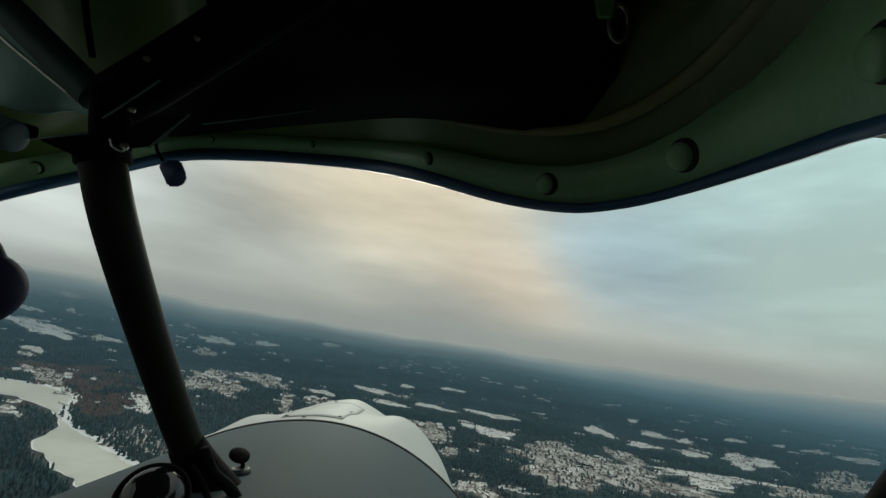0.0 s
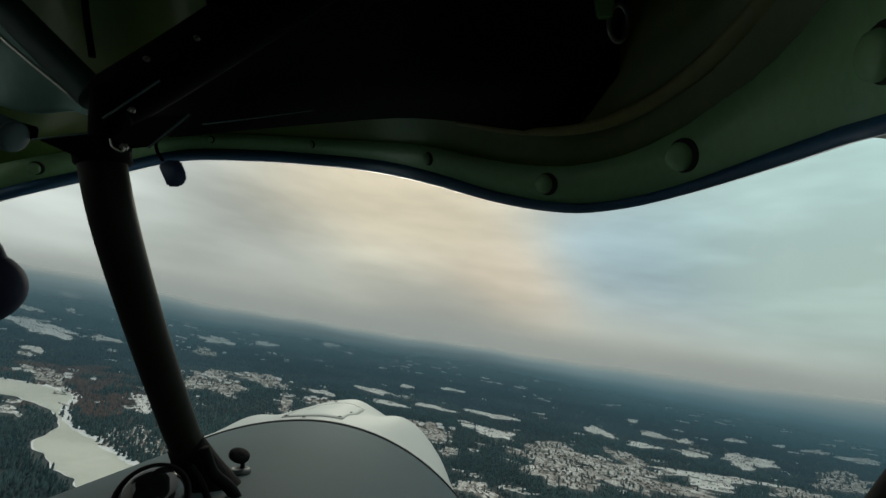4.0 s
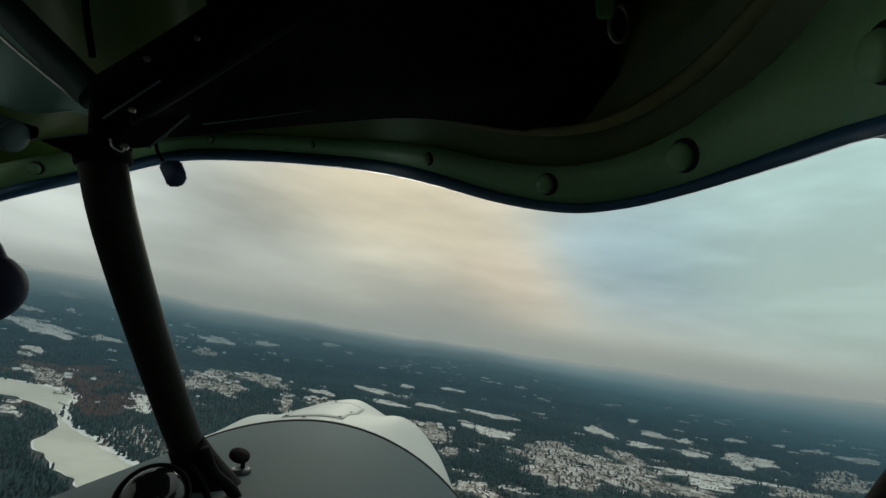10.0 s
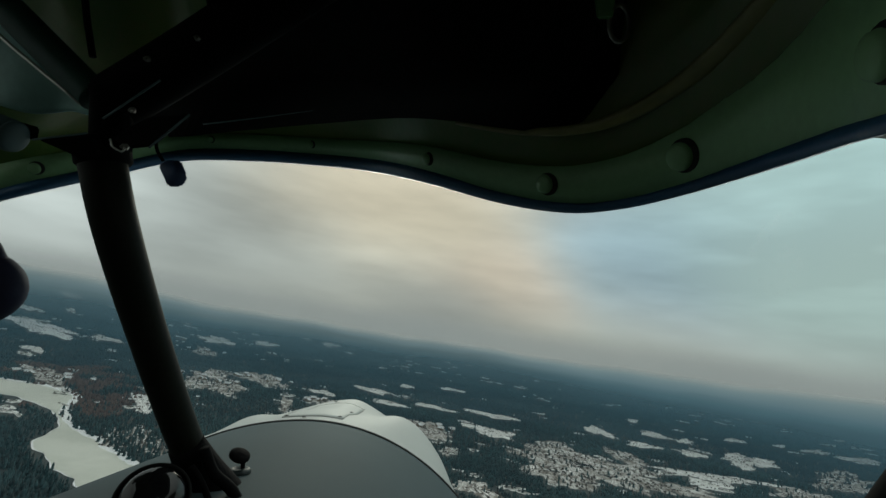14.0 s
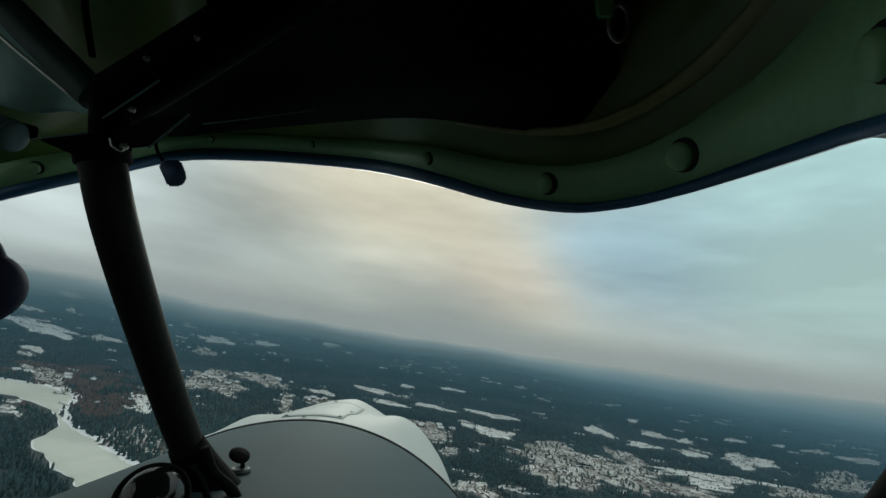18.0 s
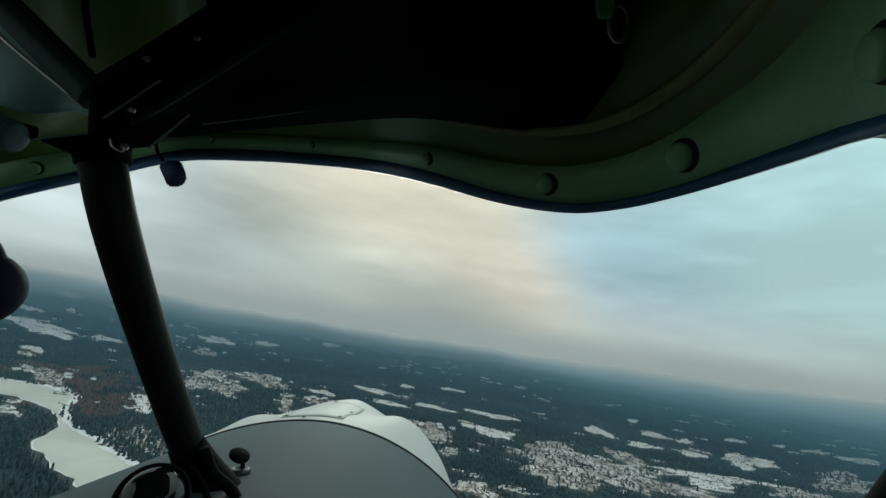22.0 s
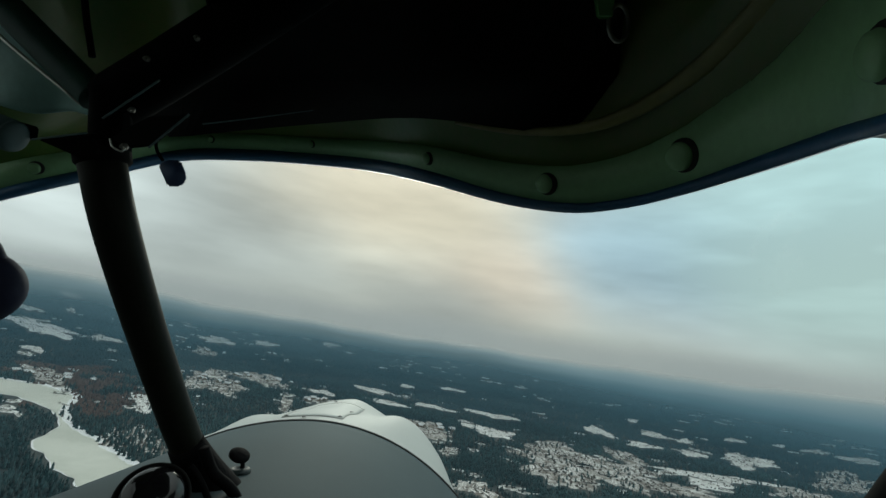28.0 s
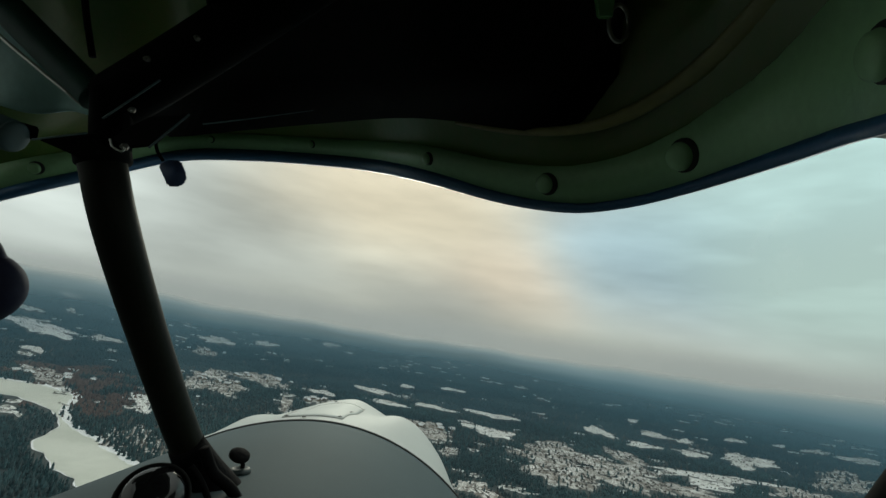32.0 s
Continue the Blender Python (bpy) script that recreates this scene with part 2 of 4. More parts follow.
add_heath(M_SCRUB, 0.055, 0.42, 0.60, (0.105, 0.082, 0.062))
add_heath(M_SNOW, 0.020, 0.34, 0.46, (0.20, 0.17, 0.14))
M_ICE = material("river_ice", (0.46, 0.47, 0.41), 0.5, second=(0.68, 0.68, 0.61), scale=0.012, fine=0.10)
M_BANK = material("bank_snow", (0.74, 0.75, 0.76), 0.8, second=(0.88, 0.88, 0.88), scale=0.05, fine=0.4)
M_SPRUCE = material("spruce_needles", (0.004, 0.020, 0.025), 0.8, second=(0.030, 0.067, 0.070), scale=0.007, fine=0.4, per_island=0.55)
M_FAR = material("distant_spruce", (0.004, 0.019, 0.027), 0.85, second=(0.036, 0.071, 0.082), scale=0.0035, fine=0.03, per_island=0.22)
M_WOOD = material("bare_winter_wood", (0.056, 0.051, 0.046), 0.9, second=(0.105, 0.094, 0.083), scale=0.02, fine=0.5, per_island=0.4)
M_THICKET = material("red_brown_thicket", (0.062, 0.042, 0.037), 0.9, second=(0.115, 0.076, 0.065), scale=0.02, fine=0.5, per_island=0.4)
M_TRUNK = material("bark", (0.07, 0.055, 0.045), 0.95, scale=2.0, fine=9.0)
M_WALLS = material("house_timber", (0.16, 0.10, 0.07), 0.8, second=(0.36, 0.32, 0.26), scale=0.1, fine=3.0)
M_ROOFS = material("snowy_roof", (0.62, 0.62, 0.62), 0.8, second=(0.8, 0.8, 0.8), scale=0.2, fine=2.0)
M_TRIM = material("olive_trim", (0.285, 0.495, 0.245), 0.42, spread=0.18, scale=5, bump=0.25, fine=140)
# the brown second tone paints streaks reflected in the green headliner
M_LINER = material("green_headliner", (0.052, 0.175, 0.027), 0.32, second=(0.155, 0.155, 0.048), scale=3.5, bump=0.3, fine=90)
M_SHEEN = material("brown_sheen", (0.225, 0.21, 0.07), 0.35, spread=0.35, scale=9, bump=0.25, fine=90)
M_BLACK = material("matt_black", (0.0030, 0.0032, 0.0028), 0.8, spread=0.3, scale=5, bump=0.3, fine=120, spec=0.08)
M_SEAL = material("blue_rubber_seal", (0.026, 0.100, 0.215), 0.5, spread=0.25, scale=12, bump=0.2, fine=160)
M_LIP = material("acrylic_edge", (0.92, 0.93, 0.95), 0.5, spread=0.03)


def make_milky(m):
    """Lets daylight from outside shine through the sawn edge of the acrylic."""
    t = m.node_tree
    b = t.nodes["Principled BSDF"]
    b.inputs["Transmission Weight"].default_value, b.inputs["IOR"].default_value = 1.0, 1.1
    milk, mix, out = t.nodes.new("ShaderNodeBsdfTranslucent"), t.nodes.new("ShaderNodeMixShader"), t.nodes["Material Output"]
    milk.inputs["Color"].default_value = (0.95, 0.95, 0.96, 1)
    mix.inputs[0].default_value = 0.6
    t.links.new(b.outputs[0], mix.inputs[1])
    t.links.new(milk.outputs[0], mix.inputs[2])
    t.links.new(mix.outputs[0], out.inputs[0])


make_milky(M_LIP)
M_TUBE = material("olive_painted_tube", (0.012, 0.013, 0.009), 0.55, spec=0.14, spread=0.25, scale=10, bump=0.15, fine=120)
M_TAPE = material("black_tape", (0.004, 0.004, 0.0045), 0.8, spec=0.10, spread=0.3, scale=25, bump=0.4, fine=200)
M_STEEL = material("dull_steel", (0.30, 0.29, 0.26), 0.45, 0.8, spread=0.25, scale=20, bump=0.1)
M_FLANGE = material("dull_teal_metal", (0.022, 0.038, 0.040), 0.5, spread=0.3, scale=20)
M_TEAL = material("dark_teal_tube", (0.028, 0.086, 0.072), 0.55, spread=0.3, scale=14, bump=0.2)
M_WIRE = material("bright_wire", (0.72, 0.70, 0.66), 0.3, 0.9, spread=0.1, scale=30)
M_PLATE = material("dark_gusset_plate", (0.007, 0.007, 0.0065), 0.8, 0.0, spec=0.12, spread=0.3, scale=20, bump=0.2)
M_FABRIC = material("blue_grey_wing_fabric", (0.33, 0.56, 0.53), 0.55, spread=0.22, scale=7, bump=0.3, fine=110)
M_STUB = material("blue_grey_tube", (0.10, 0.16, 0.17), 0.6, spread=0.25, scale=14, bump=0.2)
M_SENSOR = material("blue_plastic", (0.08, 0.12, 0.26), 0.5, spread=0.2, scale=20, bump=0.1)
M_NAVY = material("navy_plastic", (0.010, 0.012, 0.040), 0.75, spread=0.2, scale=20, bump=0.1)
M_GLOSS = material("black_gloss", (0.010, 0.010, 0.011), 0.08, spread=0.3, scale=20)
M_DECK = material("grey_cowl_paint", (0.068, 0.094, 0.102), 0.75, spec=0.2, spread=0.10, scale=3, bump=0.08, fine=220)
M_COWL = material("white_cowl_paint", (0.49, 0.51, 0.49), 0.6, spread=0.06, scale=4, bump=0.05, fine=220)
M_RED = material("red_stripe_paint", (0.35, 0.05, 0.03), 0.4, spread=0.2, scale=20)
M_LINE = material("dark_joint", (0.05, 0.05, 0.05), 0.7, spread=0.2)
M_SEAM = material("grey_seam", (0.30, 0.30, 0.285), 0.7, spread=0.2)
M_BACK = material("dark_cabin_lining", (0.020, 0.024, 0.018), 0.8, spread=0.3, scale=5, bump=0.3)
M_PANE = pane_material()


# ---- helpers for meshes ----
def mesh_of(name, verts, faces, mat, smooth=True):
    me = bpy.data.meshes.new(name)
    me.from_pydata([tuple(v) for v in verts], [], faces)
    me.materials.append(mat)
    if smooth:
        me.polygons.foreach_set("use_smooth", [True] * len(me.polygons))
    me.update()
    return me


def part(name, bm, mat, parent, label="", smooth=True):
    """Links a bmesh, or a finished mesh, as one mesh object under a thing or a part."""
    if isinstance(bm, bmesh.types.BMesh):
        me = bpy.data.meshes.new(name)
        bmesh.ops.recalc_face_normals(bm, faces=bm.faces)
        bm.to_mesh(me)
        bm.free()
        me.materials.append(mat)
        if smooth:
            me.polygons.foreach_set("use_smooth", [True] * len(me.polygons))
    else:
        me = bm
    ob = new(name, me)
    ob.parent = parent
    return tagged(ob, label)


def thing(name, m, label, category, group="", kind=""):
    ob = new(name)
    ob.matrix_world = m
    ob.empty_display_size = 0.05
    return tagged(ob, label, category, group, kind)


def spline(points, n):
    """n points along a smooth curve through the given ones."""
    p = [Vector(q) for q in points]
    p = [2 * p[0] - p[1]] + p + [2 * p[-1] - p[-2]]
    out, spans = [], len(p) - 3
    for i in range(n):
        s = i / (n - 1) * spans
        k = min(int(s), spans - 1)
        f = s - k
        a, b, c, d = p[k:k + 4]
        out.append(0.5 * (2 * b + (c - a) * f + (2 * a - 5 * b + 4 * c - d) * f * f + (3 * b - a - 3 * c + d) * f ** 3))
    return out


def loft(rows, thick=0.0):
    """A bmesh sheet over rows of equally many points, thickened if asked."""
    bm = bmesh.new()
    grid = [[bm.verts.new(p) for p in row] for row in rows]
    for a, b in zip(grid, grid[1:]):
        for i in range(len(a) - 1):
            bm.faces.new((a[i], a[i + 1], b[i + 1], b[i]))
    if thick:
        bmesh.ops.recalc_face_normals(bm, faces=bm.faces)
        bmesh.ops.solidify(bm, geom=bm.faces[:], thickness=thick)
    return bm


def tube(points, radius, sides=14, n=24, squash=1.0):
    """A closed round bar along a smooth curve; radius may be one number or one for each end."""
    path = spline(points, n) if len(points) > 2 else [Vector(points[0]).lerp(Vector(points[1]), i / (n - 1)) for i in range(n)]
    r0, r1 = radius if isinstance(radius, tuple) else (radius, radius)
    bm, rings = bmesh.new(), []
    for i, p in enumerate(path):
        ahead = (path[min(i + 1, n - 1)] - path[max(i - 1, 0)]).normalized()
        side = ahead.cross(Vector((0.13, 0.97, 0.21))).normalized()
        up = side.cross(ahead)
        r = r0 + (r1 - r0) * i / (n - 1)
        rings.append([bm.verts.new(p + r * (math.cos(a) * side + squash * math.sin(a) * up))
                      for a in (2 * math.pi * k / sides for k in range(sides))])
    for a, b in zip(rings, rings[1:]):
        for k in range(sides):
            bm.faces.new((a[k], a[(k + 1) % sides], b[(k + 1) % sides], b[k]))
    bm.faces.new(rings[0])
    bm.faces.new(rings[-1])
    return bm


def lathe(profile, sides=28, m=Matrix()):
    """A turned shape: profile of (radius, height) about its own z axis, laid by m."""
    bm, rings = bmesh.new(), []
    for r, h in profile:
        rings.append([bm.verts.new(m @ Vector((r * math.cos(a), r * math.sin(a), h)))
                      for a in (2 * math.pi * k / sides for k in range(sides))])
    for a, b in zip(rings, rings[1:]):
        for k in range(sides):
            bm.faces.new((a[k], a[(k + 1) % sides], b[(k + 1) % sides], b[k]))
    bm.faces.new(rings[0])
    bm.faces.new(rings[-1])
    return bm


def slab(corners, thick, bevel=0.0015):
    """A flat plate with the given corners, thickness and eased edges."""
    bm = bmesh.new()
    f = bm.faces.new([bm.verts.new(c) for c in corners])
    bm.normal_update()
    up = f.normal.copy() * thick
    moved = bmesh.ops.extrude_face_region(bm, geom=[f])
    bmesh.ops.translate(bm, verts=[v for v in moved["geom"] if isinstance(v, bmesh.types.BMVert)], vec=up)
    bmesh.ops.recalc_face_normals(bm, faces=bm.faces)
    bmesh.ops.bevel(bm, geom=bm.edges[:], offset=bevel, segments=2, affect="EDGES")
    return bm


def onto(p, n, spin=0.0):
    """The pose of a thing that sits at p with its axis along n."""
    return Matrix.Translation(p) @ Vector(n).to_track_quat("Z", "Y").to_matrix().to_4x4() @ Matrix.Rotation(spin, 4, "Z")


# ---- the land ----
def rise(x, y):
    """The height of the ground: flat by the river, long wooded hills far off."""
    d = np.hypot(x, y)
    s = np.clip((d - 1200) / 3400, 0, 1)
    a = np.degrees(np.arctan2(x, y))
    hills = 116 + 95 * np.exp(-((a + 45) / 15) ** 2) + 50 * np.exp(-((a - 46) / 14) ** 2) + 7 * np.sin(a * 0.31) + 4 * np.sin(a * 0.83 + 1)
    return hills * s * s * (3 - 2 * s)


def ground_mesh():
    radii = np.concatenate(([0.0], np.geomspace(40, 4750, 130)))
    angles = np.linspace(-math.pi, math.pi, 361)[:-1]
    rr, aa = np.meshgrid(radii[1:], angles, indexing="ij")
    x, y = rr * np.sin(aa), rr * np.cos(aa)
    z = rise(x, y)
    verts = [(0, 0, 0)] + list(zip(x.ravel(), y.ravel(), z.ravel()))
    n, faces = len(angles), []
    for k in range(n):
        faces.append((0, 1 + (k + 1) % n, 1 + k))
    for i in range(len(radii) - 2):
        for k in range(n):
            a, b = 1 + i * n + k, 1 + i * n + (k + 1) % n
            faces.append((a, b, b + n, a + n))
    return mesh_of("ground", verts, faces, M_FLOOR)


tagged(new("ground", ground_mesh()), "dark winter forest floor rolling to wooded hills", "ground", kind="structure")

# clearings: middle x and y, half length, half width, heading in degrees, how thickly trees and brush dot it
NEAR_FIELDS = [
    (240, 665, 124, 110, 83, 0.45), (14, 760, 79, 39, -64, 0.25), (129, 817, 56, 39, -52, 0.03),
    (347, 766, 75, 28, 86, 0.30), (467, 723, 111, 24, 6, 0.10), (426, 669, 47, 23, 25, 0.05),
    (664, 927, 110, 46, 46, 0.03), (801, 861, 169, 50, 43, 0.50), (71, 487, 30, 21, -54, 0.45),
    (45, 622, 25, 7, 84, 0.30), (354, 613, 48, 30, -2, 0.30), (-273, 479, 64, 27, -39, 0.75),
    (-368, 641, 74, 14, -56, 0.10), (582, 700, 59, 31, 22, 0.40),
]
MIDDLE_FIELDS = [
    (-397, 898, 165, 51, -61, 0.45), (-350, 1025, 105, 48, -54, 0.35), (-561, 712, 113, 22, -39, 0.40),
    (-115, 1118, 61, 34, -39, 0.00), (164, 1010, 69, 30, -16, 0.00), (32, 997, 55, 22, -32, 0.00),
    (396, 1017, 69, 31, 88, 0.05), (446, 921, 42, 29, 41, 0.05), (1116, 1163, 74, 35, 16, 0.05),
    (560, 1091, 38, 36, -27, 0.05), (-170, 853, 47, 34, -51, 0.40), (539, 907, 41, 26, 51, 0.10),
    (-59, 957, 44, 26, -36, 0.20), (-219, 781, 63, 11, -73, 0.40),
]
FAR_FIELDS = [
    (-676, 1925, 96, 49, -62, 0.05), (-799, 1761, 131, 58, -57, 0.10), (-1339, 2754, 187, 91, -32, 0.00),
    (-500, 2369, 79, 52, -79, 0.00), (-660, 1385, 123, 31, -61, 0.40), (-1357, 1734, 77, 15, -49, 0.00),
    (-199, 963, 33, 23, -37, 0.10), (606, 1310, 44, 18, 57, 0.05), (830, 1211, 46, 23, 33, 0.05),
    (619, 1072, 46, 15, 53, 0.10), (92, 1400, 46, 30, -15, 0.00), (-41, 1311, 42, 23, -83, 0.10),
    (1032, 1202, 48, 23, 23, 0.10), (958, 1221, 35, 15, 39, 0.00),
]
LAKE = (-1082, 1288, 225, 55, -30, 0.0)
HILL_FIELDS = [(-1717, 2162, 129, 41, -45, 0.05), (-1394, 1594, 76, 31, -31, 0.10), (-886, 1288, 70, 29, -30, 0.10), (-789, 945, 64, 16, -35, 0.20)]
FIELDS = NEAR_FIELDS + MIDDLE_FIELDS + FAR_FIELDS + HILL_FIELDS + [LAKE]
LARGE = len(FIELDS)
glades = random.Random(21)
while len(FIELDS) < LARGE + 420:
    q, b = 420 + 2600 * glades.random() ** 1.3, radians(glades.uniform(-47, 47))
    if q < 640 and b < radians(-18):
        continue
    FIELDS.append((q * math.sin(b), q * math.cos(b), glades.uniform(5, 22) * (0.6 + q / 1600), glades.uniform(2, 7) * (0.7 + q / 900), glades.uniform(-50, 20), 0.15))
# the frozen river: x, y and half width along its middle line
RIVER = [(-820, 640, 46), (-680, 622, 44), (-565, 606, 40), (-499, 602, 36), (-450, 582, 24), (-402, 535, 4), (-352, 486, 3),
         (-317, 444, 20), (-284, 416, 22), (-248, 392, 23), (-220, 375, 25), (-186, 355, 27), (-120, 310, 30)]


def waver(a, seed):
    return (0.80 + 0.16 * np.sin(3 * a + seed) + 0.12 * np.sin(5 * a + 2.1 * seed) + 0.09 * np.sin(9 * a + 0.7 * seed)
            + 0.06 * np.sin(17 * a + 1.3 * seed) + 0.04 * np.sin(29 * a + 2.9 * seed))


def in_field(x, y, f, seed):
    cx, cy, lon, wide, turn, _ = f
    c, s = math.cos(radians(turn)), math.sin(radians(turn))
    far = 1.8 * max(lon, wide)
    inside = np.zeros(len(x), bool)
    some = np.nonzero((np.abs(x - cx) < far) & (np.abs(y - cy) < far))[0]
    if len(some):
        px, py = x[some] - cx, y[some] - cy
        u, v = (px * c + py * s) / lon, (-px * s + py * c) / wide
        inside[some] = np.hypot(u, v) < waver(np.arctan2(v, u), seed) * 1.11
    return inside


def field_mesh(f, seed, lift, rings=7, n=96):
    cx, cy, lon, wide, turn, _ = f
    c, s = math.cos(radians(turn)), math.sin(radians(turn))
    a = np.linspace(0, 2 * math.pi, n + 1)[:-1]
    verts = []
    for k in range(1, rings + 1):
        q = waver(a, seed) * 1.11 * k / rings
        u, v = q * np.cos(a) * lon, q * np.sin(a) * wide
        x, y = cx + u * c - v * s, cy + u * s + v * c
        edge = lift if k < rings else 0.05
        verts += list(zip(x, y, rise(x, y) + edge))
    faces = [tuple(range(n))]
    for k in range(rings - 1):
        for i in range(n):
            faces.append((k * n + i, k * n + (i + 1) % n, (k + 1) * n + (i + 1) % n, (k + 1) * n + i))
    return mesh_of("snow_field", verts, faces, M_SCRUB if f[5] > 0.2 else M_SNOW)


small = bmesh.new()
for i, f in enumerate(FIELDS[LARGE:], LARGE):
    small.from_mesh(field_mesh(f, i * 1.7 + 0.4, 0.5, 2, 20))
patches = bpy.data.meshes.new("snow_patches")
small.to_mesh(patches)
small.free()
patches.materials.append(M_SNOW)
tagged(new("snow_patches", patches), "small scattered snow openings among the trees", "snow", kind="stuff")
for i, f in enumerate(FIELDS[:LARGE]):
    if f is LAKE:
        lake = field_mesh(f, i * 1.7 + 0.4, 0.5)
        lake.materials[0] = M_BANK
        tagged(new("frozen_lake", lake), "snow-covered frozen lake below the wooded hills", "lake", kind="structure")
        continue
    wooded = f[5] > 0.2
    tagged(new("snow_field", field_mesh(f, i * 1.7 + 0.4, 0.5 + 0.02 * i)),
           "snow-covered clearing dotted with brush and small trees" if wooded else "open white snow field among dark forest",
           "snow field", "snow fields in the forest", "structure")


def river_row(extra, z, wobble, lee=0.0):
    mid = spline(RIVER, 120)
    verts, faces = [], []
    for i, p in enumerate(mid):
        go = (mid[min(i + 1, 119)] - mid[max(i - 1, 0)])
        side = Vector((go.y, -go.x, 0)).normalized()
        w = p.z + extra
        l = lee + w * (1 + wobble * math.sin(i * 0.55)) + wobble * 9 * math.sin(i * 1.3)
        r = w * (1 + wobble * math.sin(i * 0.43 + 2)) + wobble * 9 * math.sin(i * 1.1 + 1)
        for q in (-l, -l * 0.4, r * 0.4, r):
            verts.append((p.x + side.x * q, p.y + side.y * q, z if abs(q) < w * 0.7 else z * 0.6))
    for i in range(119):
        for k in range(3):
            faces.append((i * 4 + k, i * 4 + k + 1, i * 4 + k + 5, i * 4 + k + 4))
    return verts, faces


tagged(new("river_bank", mesh_of("river_bank", *river_row(1, 0.25, 0.10, 9), M_BANK)), "bright snow bank along the frozen river", "river bank", kind="structure")
tagged(new("frozen_river", mesh_of("frozen_river", *river_row(0, 0.5, 0.07), M_ICE)), "pale grey ice of a winding frozen river", "river", kind="structure")

rng = np.random.default_rng(7)
RIVER_LINE = np.array([tuple(p) for p in spline(RIVER, 160)])


def open_ground(x, y, tall):
    """Which trees would stand on, or hide from the air, the river or a clearing; sparse brush stays on the wooded ones."""
    d = np.hypot(x, y)
    gone = np.zeros(len(x), bool)
    chance = rng.random(len(x))
    for share in (0.0, 0.3, 0.6, 0.9):
        k = 1 + share * tall / 140.0
        px, py = x * k + rng.normal(0, 4.5, len(x)), y * k + rng.normal(0, 4.5, len(x))
        near = (px < 0) & (py < 900)
        idx = np.nonzero(near)[0]
        if len(idx):
            dist = np.hypot(px[idx, None] - RIVER_LINE[None, :, 0], py[idx, None] - RIVER_LINE[None, :, 1]) - RIVER_LINE[None, :, 2]
            gone[idx[dist.min(axis=1) < (6 if share == 0 else 0)]] = True
        for i, f in enumerate(FIELDS):
            inside = in_field(px, py, f, i * 1.7 + 0.4)
            gone |= inside & (chance > 0.004 + 1.2 * f[5] ** 4)
    return gone


THICKETS = [(-395, 598, 78), (-575, 755, 95), (-480, 690, 60)]


def forest(name, r0, r1, area, tall, wide, tiers, sides, mat, label, clump=0.0, half=50, spot=None):
    """Many conifers scattered over a sector of the land, joined in one mesh."""
    a0 = radians(half)
    n = int(a0 * (r1 * r1 - r0 * r0) / area)
    r = np.sqrt(rng.uniform(r0 * r0, r1 * r1, n))
    a = rng.uniform(-a0, a0, n)
    x, y = r * np.sin(a), r * np.cos(a)
    h = rng.uniform(*tall, n) * (0.8 + 0.25 * np.sin(x * 0.013 + 1) * np.sin(y * 0.011))
    w = rng.uniform(*wide, n)
    keep = ~open_ground(x, y, h)
    if not spot:
        for tx, ty, size in THICKETS:
            keep &= (np.hypot(x - tx, y - ty) > size * (0.8 + 0.3 * np.sin(5 * np.arctan2(y - ty, x - tx)))) | (rng.random(n) < 0.12)
    if spot:
        keep &= np.hypot(x - spot[0], y - spot[1]) < spot[2] * (0.8 + 0.3 * np.sin(5 * np.arctan2(y - spot[1], x - spot[0])))
    if clump:
        keep &= (np.sin(x * 0.021 + 2 * np.sin(y * 0.013)) + np.sin(y * 0.027 + 1.5 * np.sin(x * 0.017)) + rng.normal(0, 0.5, n)) > clump
    x, y, h, w = x[keep], y[keep], h[keep], w[keep]
    n, z, spin = len(x), rise(x, y), rng.uniform(0, 6.28, len(x))
    lean_x, lean_y = rng.normal(0, 0.25, n), rng.normal(0, 0.25, n)
    per = tiers * (sides + 1)
    co = np.zeros((n, per, 3))
    tri = []
    for k in range(tiers):
        foot, head = k / tiers * 0.75 + 0.05, min(1.0, (k + 1) / tiers * 0.75 + 0.28)
        base = k * (sides + 1)
        size = w * (1 - 0.62 * k / max(1, tiers))
        for s in range(sides):
            ang = spin + 2 * math.pi * s / sides + k * 0.5
            jag = size * (0.8 + 0.4 * rng.random(n))
            co[:, base + s] = np.stack((x + jag * np.cos(ang), y + jag * np.sin(ang), z + h * foot), 1)
            tri.append((base + s, base + (s + 1) % sides, base + sides))
        co[:, base + sides] = np.stack((x + lean_x, y + lean_y, z + h * head), 1)
    tri = np.array(tri)
    loops = (tri[None] + (np.arange(n) * per)[:, None, None]).ravel()
    me = bpy.data.meshes.new(name)
    me.vertices.add(n * per)
    me.vertices.foreach_set("co", co.ravel())
    me.loops.add(len(loops))
    me.loops.foreach_set("vertex_index", loops.astype(np.int32))
    me.polygons.add(len(loops) // 3)
    me.polygons.foreach_set("loop_start", np.arange(0, len(loops), 3, dtype=np.int32))
    me.update(calc_edges=True)
    me.materials.append(mat)
    return tagged(new(name, me), label, "forest", kind="stuff")


forest("spruce_forest", 260, 620, 10, (5.5, 9.5), (1.1, 1.8), 2, 6, M_SPRUCE, "dense dark blue-green spruce forest in winter")
forest("spruce_forest", 620, 1000, 16, (5.5, 9.5), (1.4, 2.2), 2, 5, M_SPRUCE, "dense dark blue-green spruce forest in winter")
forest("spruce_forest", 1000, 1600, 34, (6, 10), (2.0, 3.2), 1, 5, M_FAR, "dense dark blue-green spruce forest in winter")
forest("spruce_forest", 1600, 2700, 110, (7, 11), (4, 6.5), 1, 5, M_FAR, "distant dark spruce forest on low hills")
